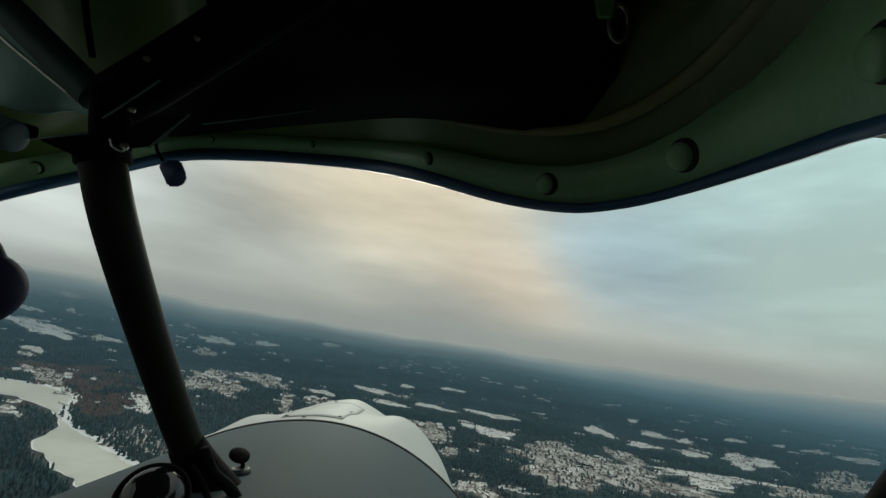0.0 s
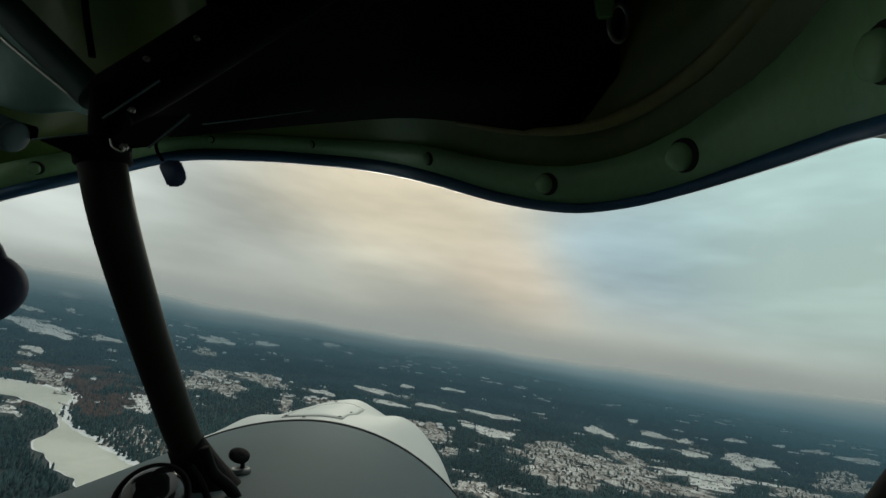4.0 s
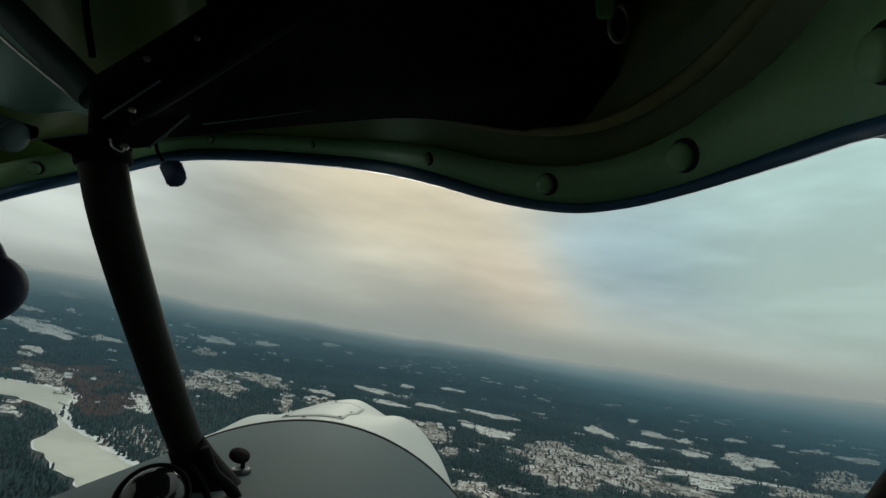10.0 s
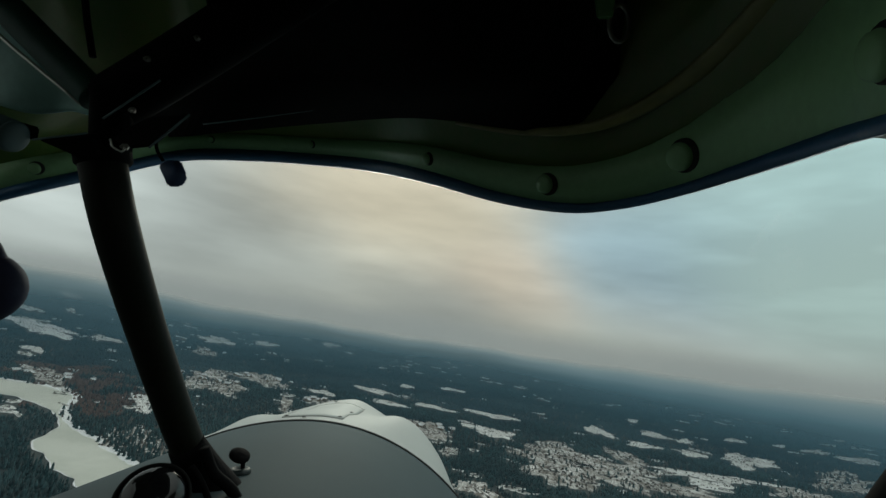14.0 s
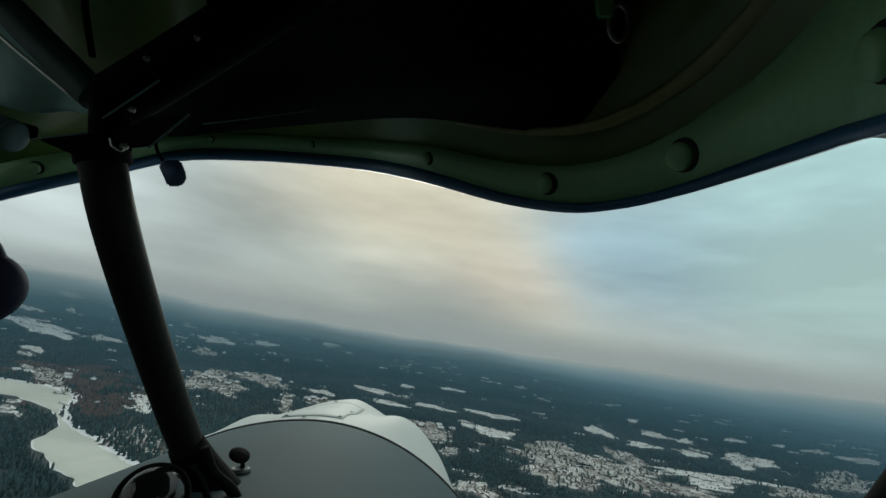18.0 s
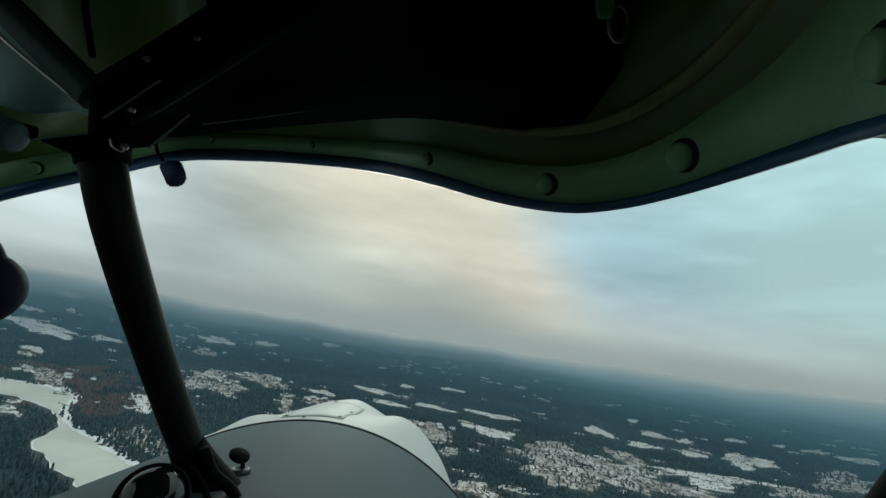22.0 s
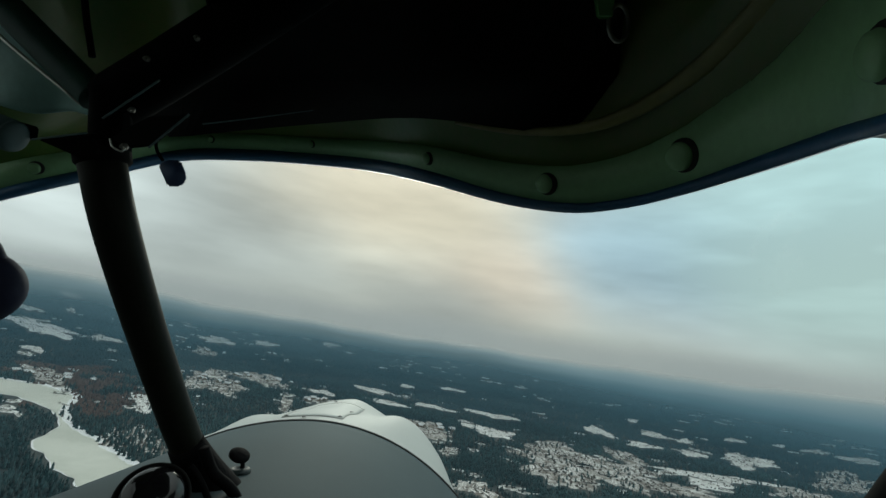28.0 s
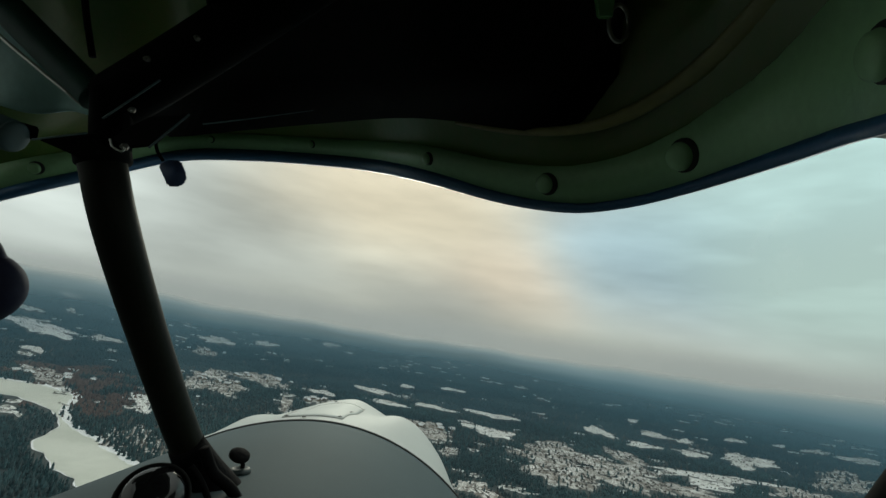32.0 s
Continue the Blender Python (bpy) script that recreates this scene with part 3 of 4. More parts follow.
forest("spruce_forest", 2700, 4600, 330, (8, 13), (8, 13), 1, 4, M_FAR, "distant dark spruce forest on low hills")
forest("bare_woodland", 280, 1500, 60, (4.5, 7.5), (1.3, 2.2), 1, 5, M_WOOD, "brown leafless birch and alder trees among spruces", clump=0.5)
for spot in THICKETS:
    forest("bare_woodland", 380, 1100, 11, (4, 7), (1.4, 2.4), 1, 6, M_THICKET, "reddish brown leafless thicket beside the frozen river", spot=spot)


def brush():
    """Low dark shrubs in wavering rows over the wooded clearings, joined in one mesh."""
    spots = []
    for k, (cx, cy, lon, wide, turn, dense) in enumerate(FIELDS):
        if math.hypot(cx, cy) > 1700:
            continue
        n = int(lon * wide * (0.08 + 0.22 * dense))
        u = rng.uniform(-1.2, 1.2, n) * lon
        gap = rng.uniform(7, 11)
        v = np.round(rng.uniform(-1.2, 1.2, n) * wide / gap) * gap + 5 * np.sin(u * 0.06 + k) + 2.5 * np.sin(u * 0.21 + 2 * k) + rng.normal(0, 0.8, n)
        c, q = math.cos(radians(turn)), math.sin(radians(turn))
        x, y = cx + u * c - v * q, cy + u * q + v * c
        keep = in_field(x, y, (cx, cy, lon, wide, turn, dense), k * 1.7 + 0.4) & (np.sin(x * 0.05 + 3 * np.sin(y * 0.03)) + rng.normal(0, 0.6, n) > -0.5)
        spots.append(np.stack((x[keep], y[keep]), 1))
    p = np.concatenate(spots)
    n = len(p)
    z, h, w, spin = rise(p[:, 0], p[:, 1]), rng.uniform(0.6, 2.2, n), rng.uniform(0.7, 1.9, n), rng.uniform(0, 6.28, n)
    co = np.zeros((n, 6, 3))
    for k in range(5):
        a = spin + 2 * math.pi * k / 5
        co[:, k] = np.stack((p[:, 0] + w * np.cos(a), p[:, 1] + w * np.sin(a), z + 0.5 + 0.35 * h * (k % 2)), 1)
    co[:, 5] = np.stack((p[:, 0], p[:, 1], z + 0.5 + h), 1)
    faces = [(6 * i + k, 6 * i + (k + 1) % 5, 6 * i + 5) for i in range(n) for k in range(5)]
    me = mesh_of("brush", co.reshape(-1, 3), faces, M_WOOD, smooth=False)
    return tagged(new("brush", me), "low brown leafless brush poking through field snow", "brush", kind="stuff")


brush()


def spruce_tree():
    """One spruce by the river: a tapered trunk and five ragged tiers of boughs."""
    ob = thing("spruce_tree", Matrix(), "tall dark green spruce at the edge of the frozen river", "tree", "spruces along the river")
    part("trunk", lathe([(0.22, 0), (0.16, 4), (0.08, 9), (0.02, 12)], 8), M_TRUNK, ob)
    bm = bmesh.new()
    r = random.Random(3)
    for k in range(6):
        low, high, size = 1.2 + k * 1.75, 4.4 + k * 1.85, 2.3 * (1 - k / 7.5)
        top = bm.verts.new((r.uniform(-0.1, 0.1), r.uniform(-0.1, 0.1), high))
        n = 14
        ring = [bm.verts.new((size * q * math.cos(a), size * q * math.sin(a), low - 0.5 * (q - 0.75)))
                for a, q in ((2 * math.pi * i / n + k, r.uniform(0.9, 1.1) if i % 2 else r.uniform(0.5, 0.7)) for i in range(n))]
        for i in range(n):
            bm.faces.new((ring[i], ring[(i + 1) % n], top))
    part("crown", bm, M_SPRUCE, ob, smooth=False)
    return ob


first = spruce_tree()
shore = []
for i in range(70):
    p = RIVER_LINE[20 + (i * 137) % 138]
    q = RIVER_LINE[min(21 + (i * 137) % 138, 159)]
    go = Vector((q[0] - p[0], q[1] - p[1], 0)).normalized()
    side = Vector((-go.y, go.x, 0)) * (1 if i % 5 == 0 else -1)
    off = p[2] + 12 + rng.uniform(0, 9)
    spot = Vector((p[0], p[1], 0)) + side * off
    shore.append(spot)
first.matrix_basis = pose(shore[0].x, shore[0].y, 0)
for i, s in enumerate(shore[1:]):
    tree = copy_thing(first, pose(s.x, s.y, 0, 0, 0, 47 * i))
    k = rng.uniform(0.5, 0.85)
    tree.scale = (k, k, k)


def house():
    """A small country house with a snowed-over gable roof."""
    ob = thing("house", Matrix(), "small timber country house with snowy gable roof", "house", "village houses")
    bm = bmesh.new()
    w, l, h = 3.6, 4.8, 3.2
    v = [bm.verts.new(p) for p in ((-w, -l, 0), (w, -l, 0), (w, l, 0), (-w, l, 0), (-w, -l, h), (w, -l, h), (w, l, h), (-w, l, h), (0, -l, h + 2.4), (0, l, h + 2.4))]
    for f in ((0, 1, 5, 8, 4), (2, 3, 7, 9, 6), (1, 2, 6, 5), (3, 0, 4, 7), (0, 3, 2, 1)):
        bm.faces.new([v[i] for i in f])
    part("wall", bm, M_WALLS, ob, smooth=False)
    for s in (-1, 1):
        part("roof_slope", slab([(0, -l - 0.5, h + 2.55), (s * (w + 0.6), -l - 0.5, h - 0.2), (s * (w + 0.6), l + 0.5, h - 0.2), (0, l + 0.5, h + 2.55)], 0.25, 0.03), M_ROOFS, ob, smooth=False)
    part("chimney", slab([(0.6, 0.6, h + 1.4), (1.2, 0.6, h + 1.4), (1.2, 1.2, h + 1.4), (0.6, 1.2, h + 1.4)], 2.0, 0.03), M_WALLS, ob, smooth=False)
    return ob


home = house()
home.matrix_basis = pose(-420, 893, 0.3, 0, 0, 20)
for i in range(44):
    f = (MIDDLE_FIELDS[0], MIDDLE_FIELDS[1], MIDDLE_FIELDS[2], MIDDLE_FIELDS[10], FAR_FIELDS[4], NEAR_FIELDS[1])[i % 6]
    x, y = f[0] + rng.uniform(-0.7, 0.7) * f[2], f[1] + rng.uniform(-0.7, 0.7) * f[3]
    copy_thing(home, pose(x, y, float(rise(x, y)) + 0.3, 0, 0, rng.uniform(0, 180)))


def haze_sheet(name, radius, share, top, foot, distant):
    """An uneven upright sheet of painted haze at about that distance."""
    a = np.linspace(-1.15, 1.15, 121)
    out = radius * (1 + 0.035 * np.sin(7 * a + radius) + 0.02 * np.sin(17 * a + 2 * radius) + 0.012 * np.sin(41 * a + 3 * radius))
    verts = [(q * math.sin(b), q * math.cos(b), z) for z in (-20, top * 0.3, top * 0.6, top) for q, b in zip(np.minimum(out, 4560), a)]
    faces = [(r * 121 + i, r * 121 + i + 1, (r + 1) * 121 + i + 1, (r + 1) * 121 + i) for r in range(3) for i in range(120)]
    ob = new(name, mesh_of(name, verts, faces, haze_material("mist_%d" % radius, share, top, foot, distant)))
    return tagged(ob, "glowing grey sheet painting mist and distance haze before the hills", "mist", kind="structure")


def haze_layer():
    """A thin film draped over the forest that paints haze, thickening towards the far hills."""
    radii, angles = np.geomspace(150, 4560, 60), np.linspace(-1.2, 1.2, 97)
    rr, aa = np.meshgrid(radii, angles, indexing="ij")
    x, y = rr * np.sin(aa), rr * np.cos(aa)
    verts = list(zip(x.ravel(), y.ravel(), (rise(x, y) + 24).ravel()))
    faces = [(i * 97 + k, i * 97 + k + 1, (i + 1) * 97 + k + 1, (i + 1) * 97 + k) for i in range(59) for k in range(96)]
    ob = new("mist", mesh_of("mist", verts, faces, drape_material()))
    return tagged(ob, "thin blue-grey film painting distance haze over the forest", "mist", kind="structure")


haze_layer()
# glowing upright sheets stand in for mist and distance haze
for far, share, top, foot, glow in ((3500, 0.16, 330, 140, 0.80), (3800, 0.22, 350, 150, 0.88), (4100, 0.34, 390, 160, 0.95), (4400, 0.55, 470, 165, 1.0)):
    haze_sheet("backdrop", far, share, top, foot, (0.05 + 0.28 * glow, 0.085 + 0.255 * glow, 0.105 + 0.235 * glow))

# ---- the aircraft cabin ----
N = 72
# the windscreen's upper bow, from the far side of the cabin round to beside the camera
BOW = [(-0.98, 0.74, 0.010), (-0.70, 0.70, 0.075), (-0.605, 0.78, 0.124), (-0.532, 0.90, 0.178), (-0.383, 0.90, 0.178), (-0.256, 0.86, 0.163),
       (-0.130, 0.76, 0.134), (-0.026, 0.60, 0.0905), (0.0658, 0.516, 0.0538), (0.126, 0.456, 0.0375), (0.167, 0.416, 0.0378), (0.196, 0.37, 0.0439),
       (0.2096, 0.319, 0.0494), (0.214, 0.272, 0.0529), (0.206, 0.225, 0.0533), (0.196, 0.196, 0.0508), (0.186, 0.150, 0.048)]
bow = [p + Vector((0, 0, 0.0015 * p.length)) for p in spline(BOW, N)]


def offset(curve, up, back=0.0, out=0.0):
    """The curve moved up, and towards the camera along the level."""
    res = []
    for i, p in enumerate(curve):
        u = up(i / (N - 1)) if callable(up) else up
        b = back(i / (N - 1)) if callable(back) else back
        k = 1 - b / max(0.05, math.hypot(p.x, p.y))
        res.append(Vector((p.x * k, p.y * k, p.z + u)))
    return res


frame_top = thing("windscreen_frame", CABIN, "olive moulded windscreen bow with blue rubber seal and round screw caps", "windscreen frame", kind="structure")


def graded(*steps):
    """A smooth run of values from one end of the bow to the other."""
    v = [Vector((s, 0, 0)) for s in steps]
    line = spline(v, 101)
    return lambda s: line[min(100, max(0, int(s * 100 + 0.5)))].x


SEAL_H = graded(0.018, 0.019, 0.022, 0.022, 0.020, 0.013, 0.009, 0.009, 0.0105, 0.0088, 0.008)
TRIM_H = graded(0.060, 0.055, 0.052, 0.050, 0.048, 0.046, 0.046, 0.052, 0.066, 0.080, 0.085)
seal_top = offset(bow, SEAL_H)
trim_top = offset(bow, TRIM_H, graded(0.01, 0.01, 0.01, 0.01, 0.01, 0.01, 0.01, 0.012, 0.015, 0.02, 0.02))
part("trim", loft([seal_top, [a.lerp(b, 0.5) + Vector((0, 0, 0.0)) for a, b in zip(seal_top, trim_top)], trim_top], 0.004), M_TRIM, frame_top)
part("seal", loft([bow, [a.lerp(b, 0.5) * 0.992 for a, b in zip(bow, seal_top)], [p * 0.998 for p in seal_top]], 0.002), M_SEAL, frame_top, "dark blue rubber seal")
part("pane_edge", loft([[p * 1.01 - Vector((0, 0, 0.0022 * p.length)) for p in bow], [p * 1.01 + Vector((0, 0, 0.002)) for p in bow]], 0.003), M_LIP, frame_top, "bright cut edge of the acrylic pane")

CAPS = [(0.082, 0.50, 0.016), (0.213, 0.62, 0.011), (0.315, 0.58, 0.011), (0.4435, 0.50, 0.013), (0.545, 0.50, 0.018), (0.6952, 0.50, 0.021), (0.945, 0.32, 0.020)]
for s, up, size in CAPS:
    i = int(s * (N - 1))
    share = s * (N - 1) - i
    a, b = seal_top[i].lerp(seal_top[i + 1], share), trim_top[i].lerp(trim_top[i + 1], share)
    p = a.lerp(b, up)
    along = (seal_top[min(i + 1, N - 1)] - seal_top[max(i - 1, 0)]).normalized()
    n = along.cross(b - a).normalized()
    if n.dot(-p) < 0:
        n = -n
    # dark disc set off to one side paints the cap's crescent of shade
    part("cap_shade", lathe([(size * 0.66, 0.0), (size * 0.66, 0.002), (size * 0.62, 0.003), (0.001, 0.003)], 24, onto(p + n * 0.0032 + along * size * 0.15, n)), M_BACK, frame_top, "dark disc painting the crescent of shade beside the cap")
    part("screw_cap", lathe([(size * 0.56, 0.0), (size * 0.56, 0.005), (size * 0.52, 0.0075), (size * 0.40, 0.0092), (0.001, 0.0098)], 24, onto(p + n * 0.001, n)), M_TRIM, frame_top, "round olive screw cap")

# a rounded rim runs along the trim's upper edge beside the camera, and above it an added brown roll paints the
# headliner's reflected sheen
part("trim_rim", tube([trim_top[i] * 0.997 for i in range(38, N, 3)], (0.0004, 0.0020), 8, 60), M_TRIM, frame_top)
roll_line = offset(trim_top, graded(*[0.030] * 11), graded(*[0.022] * 11))
part("sheen_roll", tube([roll_line[i] for i in range(33, N, 3)], (0.003, 0.012), 12, 60, 0.5), M_SHEEN, frame_top, "brown roll painting the headliner's sheen above the trim")

# headliner: from the bow up and back over the camera
ceiling = thing("ceiling", CABIN, "green moulded cabin headliner", "ceiling", kind="structure")
c1 = [p * 1.006 - Vector((0, 0, 0.006)) for p in trim_top]
c2 = offset(trim_top, graded(0.06, 0.07, 0.075, 0.08, 0.08, 0.075, 0.075, 0.07, 0.07, 0.08, 0.08), graded(0.05, 0.06, 0.05, 0.05, 0.02, 0.0, 0.0, 0.02, 0.04, 0.05, 0.05))
c3 = offset(trim_top, graded(0.18, 0.20, 0.24, 0.25, 0.25, 0.24, 0.22, 0.19, 0.16, 0.14, 0.12), graded(0.20, 0.24, 0.26, 0.26, 0.2, 0.15, 0.12, 0.10, 0.09, 0.08, 0.08))
c4 = [Vector((p.x * 0.8, p.y * 0.25, 0.40 - 0.35 * max(0.0, p.x + 0.02))) for p in c3]
c5 = [Vector((p.x * 1.0, -0.35, 0.40)) for p in c3]
c6 = [Vector((p.x * 1.0, -1.0, 0.25)) for p in c3]
part("headliner", loft([c1, c2, c3, c4, c5, c6], 0.004), M_LINER, ceiling)
# added near-black sheet stands in for the dark overhead recess
part("dark_recess", loft([spline([(-0.4815, 0.78, 0.200), (-0.400, 0.74, 0.1926), (-0.1886, 0.66, 0.1880), (-0.0621, 0.58, 0.1735), (0.0106, 0.52, 0.1530), (0.0695, 0.47, 0.1300), (0.1212, 0.44, 0.1195), (0.1639, 0.42, 0.150)], 40),
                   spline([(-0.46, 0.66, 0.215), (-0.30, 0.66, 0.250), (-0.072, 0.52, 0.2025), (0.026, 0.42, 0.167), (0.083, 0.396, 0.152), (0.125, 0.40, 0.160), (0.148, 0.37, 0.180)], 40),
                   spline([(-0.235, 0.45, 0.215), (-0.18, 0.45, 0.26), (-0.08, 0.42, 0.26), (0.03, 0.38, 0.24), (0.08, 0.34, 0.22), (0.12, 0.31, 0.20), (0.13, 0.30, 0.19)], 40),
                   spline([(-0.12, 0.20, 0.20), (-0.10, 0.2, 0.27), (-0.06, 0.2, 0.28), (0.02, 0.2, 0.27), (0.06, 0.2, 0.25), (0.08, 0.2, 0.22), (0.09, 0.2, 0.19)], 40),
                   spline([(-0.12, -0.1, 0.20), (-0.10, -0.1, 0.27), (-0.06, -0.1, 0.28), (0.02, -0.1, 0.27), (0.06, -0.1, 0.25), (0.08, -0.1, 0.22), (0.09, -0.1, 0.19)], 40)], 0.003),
     M_BLACK, ceiling, "near-black sheet standing in for the dark overhead recess")
# thin grey tube paints the highlight along the black sheet's edge
part("edge_highlight", tube([(-0.3305, 0.61, 0.1720), (-0.255, 0.595, 0.1755), (-0.170, 0.58, 0.1815)], (0.0011, 0.0005), 8, 20), M_STUB, ceiling, "thin grey line painting the highlight along the black sheet's edge")

# unseen panels behind and beside the camera, added to block daylight; gaps let side light in
back = thing("wall_back", CABIN, "unseen dark rear wall and sides added to keep daylight out", "wall", kind="structure")
part("rear_panel", slab([(-1.1, -0.9, -0.9), (0.5, -0.9, -0.9), (0.5, -0.9, 0.4), (-1.1, -0.9, 0.4)], 0.02), M_BACK, back, smooth=False)
part("side_panel", slab([(0.40, -0.9, -0.9), (0.40, 0.12, -0.9), (0.40, 0.12, -0.22), (0.40, -0.9, -0.12)], 0.02), M_BACK, back, smooth=False)
part("side_panel", slab([(0.40, -0.9, -0.12), (0.40, -0.42, -0.17), (0.40, -0.42, 0.38), (0.40, -0.9, 0.40)], 0.02), M_BACK, back, smooth=False)
part("side_panel", slab([(-1.1, -0.9, -0.9), (-1.1, 0.3, -0.9), (-1.1, 0.3, -0.25), (-1.1, -0.9, -0.15)], 0.02), M_BACK, back, smooth=False)
part("side_panel", slab([(-1.1, -0.9, -0.15), (-1.1, -0.42, -0.19), (-1.1, -0.42, 0.36), (-1.1, -0.9, 0.40)], 0.02), M_BACK, back, smooth=False)
part("cabin_floor", slab([(-1.1, -0.9, -0.9), (0.38, -0.9, -0.9), (0.38, 0.4, -0.9), (-1.1, 0.4, -0.9)], 0.02), M_BACK, back, smooth=False)
part("dashboard", slab([(-1.0, 0.40, -0.42), (0.3, 0.40, -0.42), (0.3, 0.42, -0.9), (-1.0, 0.42, -0.9)], 0.02), M_BACK, back, smooth=False)

# windscreen pane
low = [Vector((p.x * 0.92, 0.62 - 0.12 * (p.x + 0.3) ** 2, -0.46)) for p in bow]
pane_rows = [bow, [a.lerp(b, 0.35) + Vector((0, 0.06, 0)) for a, b in zip(bow, low)], [a.lerp(b, 0.7) + Vector((0, 0.06, 0)) for a, b in zip(bow, low)], low]
screen = thing("window_1", CABIN, "clear curved acrylic windscreen of a light aircraft", "windscreen", kind="structure")
pane = part("pane", loft([[p * 1.012 for p in row] for row in pane_rows[:1]] + pane_rows[1:]), M_PANE, screen)
pane.visible_shadow = False

# diagonal tube
strut = thing("cabin_strut", CABIN, "olive painted steel cabin tube running down to the dashboard", "strut")
part("tube", tube([(-0.3105, 0.40, 0.094), (-0.299, 0.405, 0.020), (-0.305, 0.46, -0.093), (-0.297, 0.52, -0.238), (-0.278, 0.56, -0.330)], (0.0188, 0.0176), 22, 40), M_TUBE, strut)
part("tape", tube([(-0.297, 0.512, -0.226), (-0.287, 0.53, -0.272), (-0.268, 0.555, -0.33)], (0.0190, 0.0315), 20, 14), M_TAPE, strut, "black tape wound round the tube's foot")
part("cable", tube([(-0.270, 0.50, -0.225), (-0.262, 0.505, -0.255), (-0.243, 0.51, -0.278), (-0.236, 0.52, -0.31)], 0.0065, 10, 20), M_TAPE, strut, "black cable tied to the tube")
part("tape_end", tube([(-0.279, 0.49, -0.240), (-0.268, 0.49, -0.256), (-0.262, 0.495, -0.280)], 0.0035, 8, 14), M_TAPE, strut, "loose end of black tape")
part("collar", lathe([(0.0205, -0.012), (0.0222, -0.010), (0.0222, 0.010), (0.0205, 0.012)], 26, onto((-0.309, 0.402, 0.088), (-0.11, -0.03, 1))), M_PLATE, strut, "dark collar at the tube's head")

roof_node = thing("roof_bracket", CABIN, "dark steel gusset plates where cabin tubes meet", "bracket")
part("gusset", slab([(-0.330, 0.36, 0.0885), (-0.288, 0.36, 0.0935), (-0.286, 0.37, 0.078), (-0.303, 0.37, 0.075)], 0.004), M_PLATE, roof_node, smooth=False)
# added black tube fills the space above the strut's head
part("joint_fill", tube([(-0.3005, 0.40, 0.090), (-0.2985, 0.40, 0.142)], 0.0165, 20, 6), M_BLACK, roof_node, "black tube filling the space above the strut's head")
part("gusset", slab([(-0.278, 0.37, 0.0925), (-0.2685, 0.37, 0.0995), (-0.2463, 0.37, 0.1109), (-0.2114, 0.37, 0.1123), (-0.2435, 0.37, 0.0864), (-0.2624, 0.37, 0.0845)], 0.004), M_PLATE, roof_node, smooth=False)
part("plate_edge", tube([(-0.243, 0.366, 0.0838), (-0.2095, 0.366, 0.1112)], 0.0009, 8, 6), M_STUB, roof_node, "thin grey line along the gusset's edge")
part("plate_edge", tube([(-0.331, 0.357, 0.0882), (-0.287, 0.357, 0.0935)], 0.0008, 8, 6), M_STUB, roof_node, "thin grey line along the gusset's edge")
part("bolt", lathe([(0.003, 0), (0.003, 0.0024), (0.0016, 0.0034), (0.0016, 0.007)], 6, onto((-0.2595, 0.362, 0.0835), (0.2, -1, -0.2))), M_STEEL, roof_node, "bare steel bolt", smooth=False)
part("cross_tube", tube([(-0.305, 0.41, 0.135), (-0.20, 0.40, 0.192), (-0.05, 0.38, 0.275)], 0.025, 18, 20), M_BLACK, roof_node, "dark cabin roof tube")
part("cross_tube", tube([(-0.313, 0.40, 0.137), (-0.3245, 0.40, 0.1485), (-0.386, 0.40, 0.2097), (-0.46, 0.40, 0.283)], 0.0145, 18, 24), M_TEAL, roof_node, "dark teal cabin roof tube")
part("stub_tube", tube([(-0.48, 0.42, 0.134), (-0.44, 0.42, 0.119), (-0.408, 0.42, 0.107)], (0.0165, 0.0155), 22, 12), M_STUB, roof_node, "blue-grey tube end")
part("stub_tip", lathe([(0.0155, 0.0), (0.0150, 0.0025), (0.0125, 0.0045), (0.006, 0.0055), (0.0008, 0.0056)], 22, onto((-0.408, 0.42, 0.107), (0.92, 0, -0.38))), M_STUB, roof_node, "rounded end of the tube")
for bx, bz in ((-0.2484, 0.1599), (-0.2065, 0.1775), (-0.261, 0.117)):
    part("bolt", lathe([(0.0026, 0), (0.0026, 0.002), (0.0013, 0.003), (0.0013, 0.006)], 6, onto((bx, 0.373, bz), (0.1, -1, -0.3))), M_STEEL, roof_node, "bare steel bolt", smooth=False)
part("lock_wire", tube([(-0.2690, 0.358, 0.0890), (-0.2660, 0.356, 0.0830), (-0.2620, 0.356, 0.0800), (-0.2580, 0.356, 0.0785), (-0.2560, 0.357, 0.0815)], 0.0007, 8, 24), M_WIRE, roof_node, "twisted bright locking wire")
# thin grey tube paints the highlight along a rib
part("clip", tube([(-0.2841, 0.370, 0.1090), (-0.2364, 0.370, 0.1411)], 0.0009, 8, 8), M_STUB, roof_node, "thin grey line painting a rib's highlight")

wing_root = thing("wing_root_panel", CABIN, "blue-grey fabric panel at the wing root", "panel")
FOLD = [[(-0.45 + 0.1235 * u, 0.425 + 0.006 * math.sin(9 * u + 2.2 * v) * v, (1 - v) * (0.262 - 0.1255 * u) + v * (0.137 - 0.009 * u) + 0.003 * math.sin(11 * u) * v) for u in np.linspace(0, 1, 24)] for v in np.linspace(0, 1, 14)]
part("fabric", loft(FOLD, 0.002), M_FABRIC, wing_root)
part("edge_strip", tube([(-0.45, 0.394, 0.246), (-0.3985, 0.394, 0.1935), (-0.322, 0.394, 0.1292)], 0.0018, 8, 14), M_WIRE, wing_root, "pale metal edge strip")
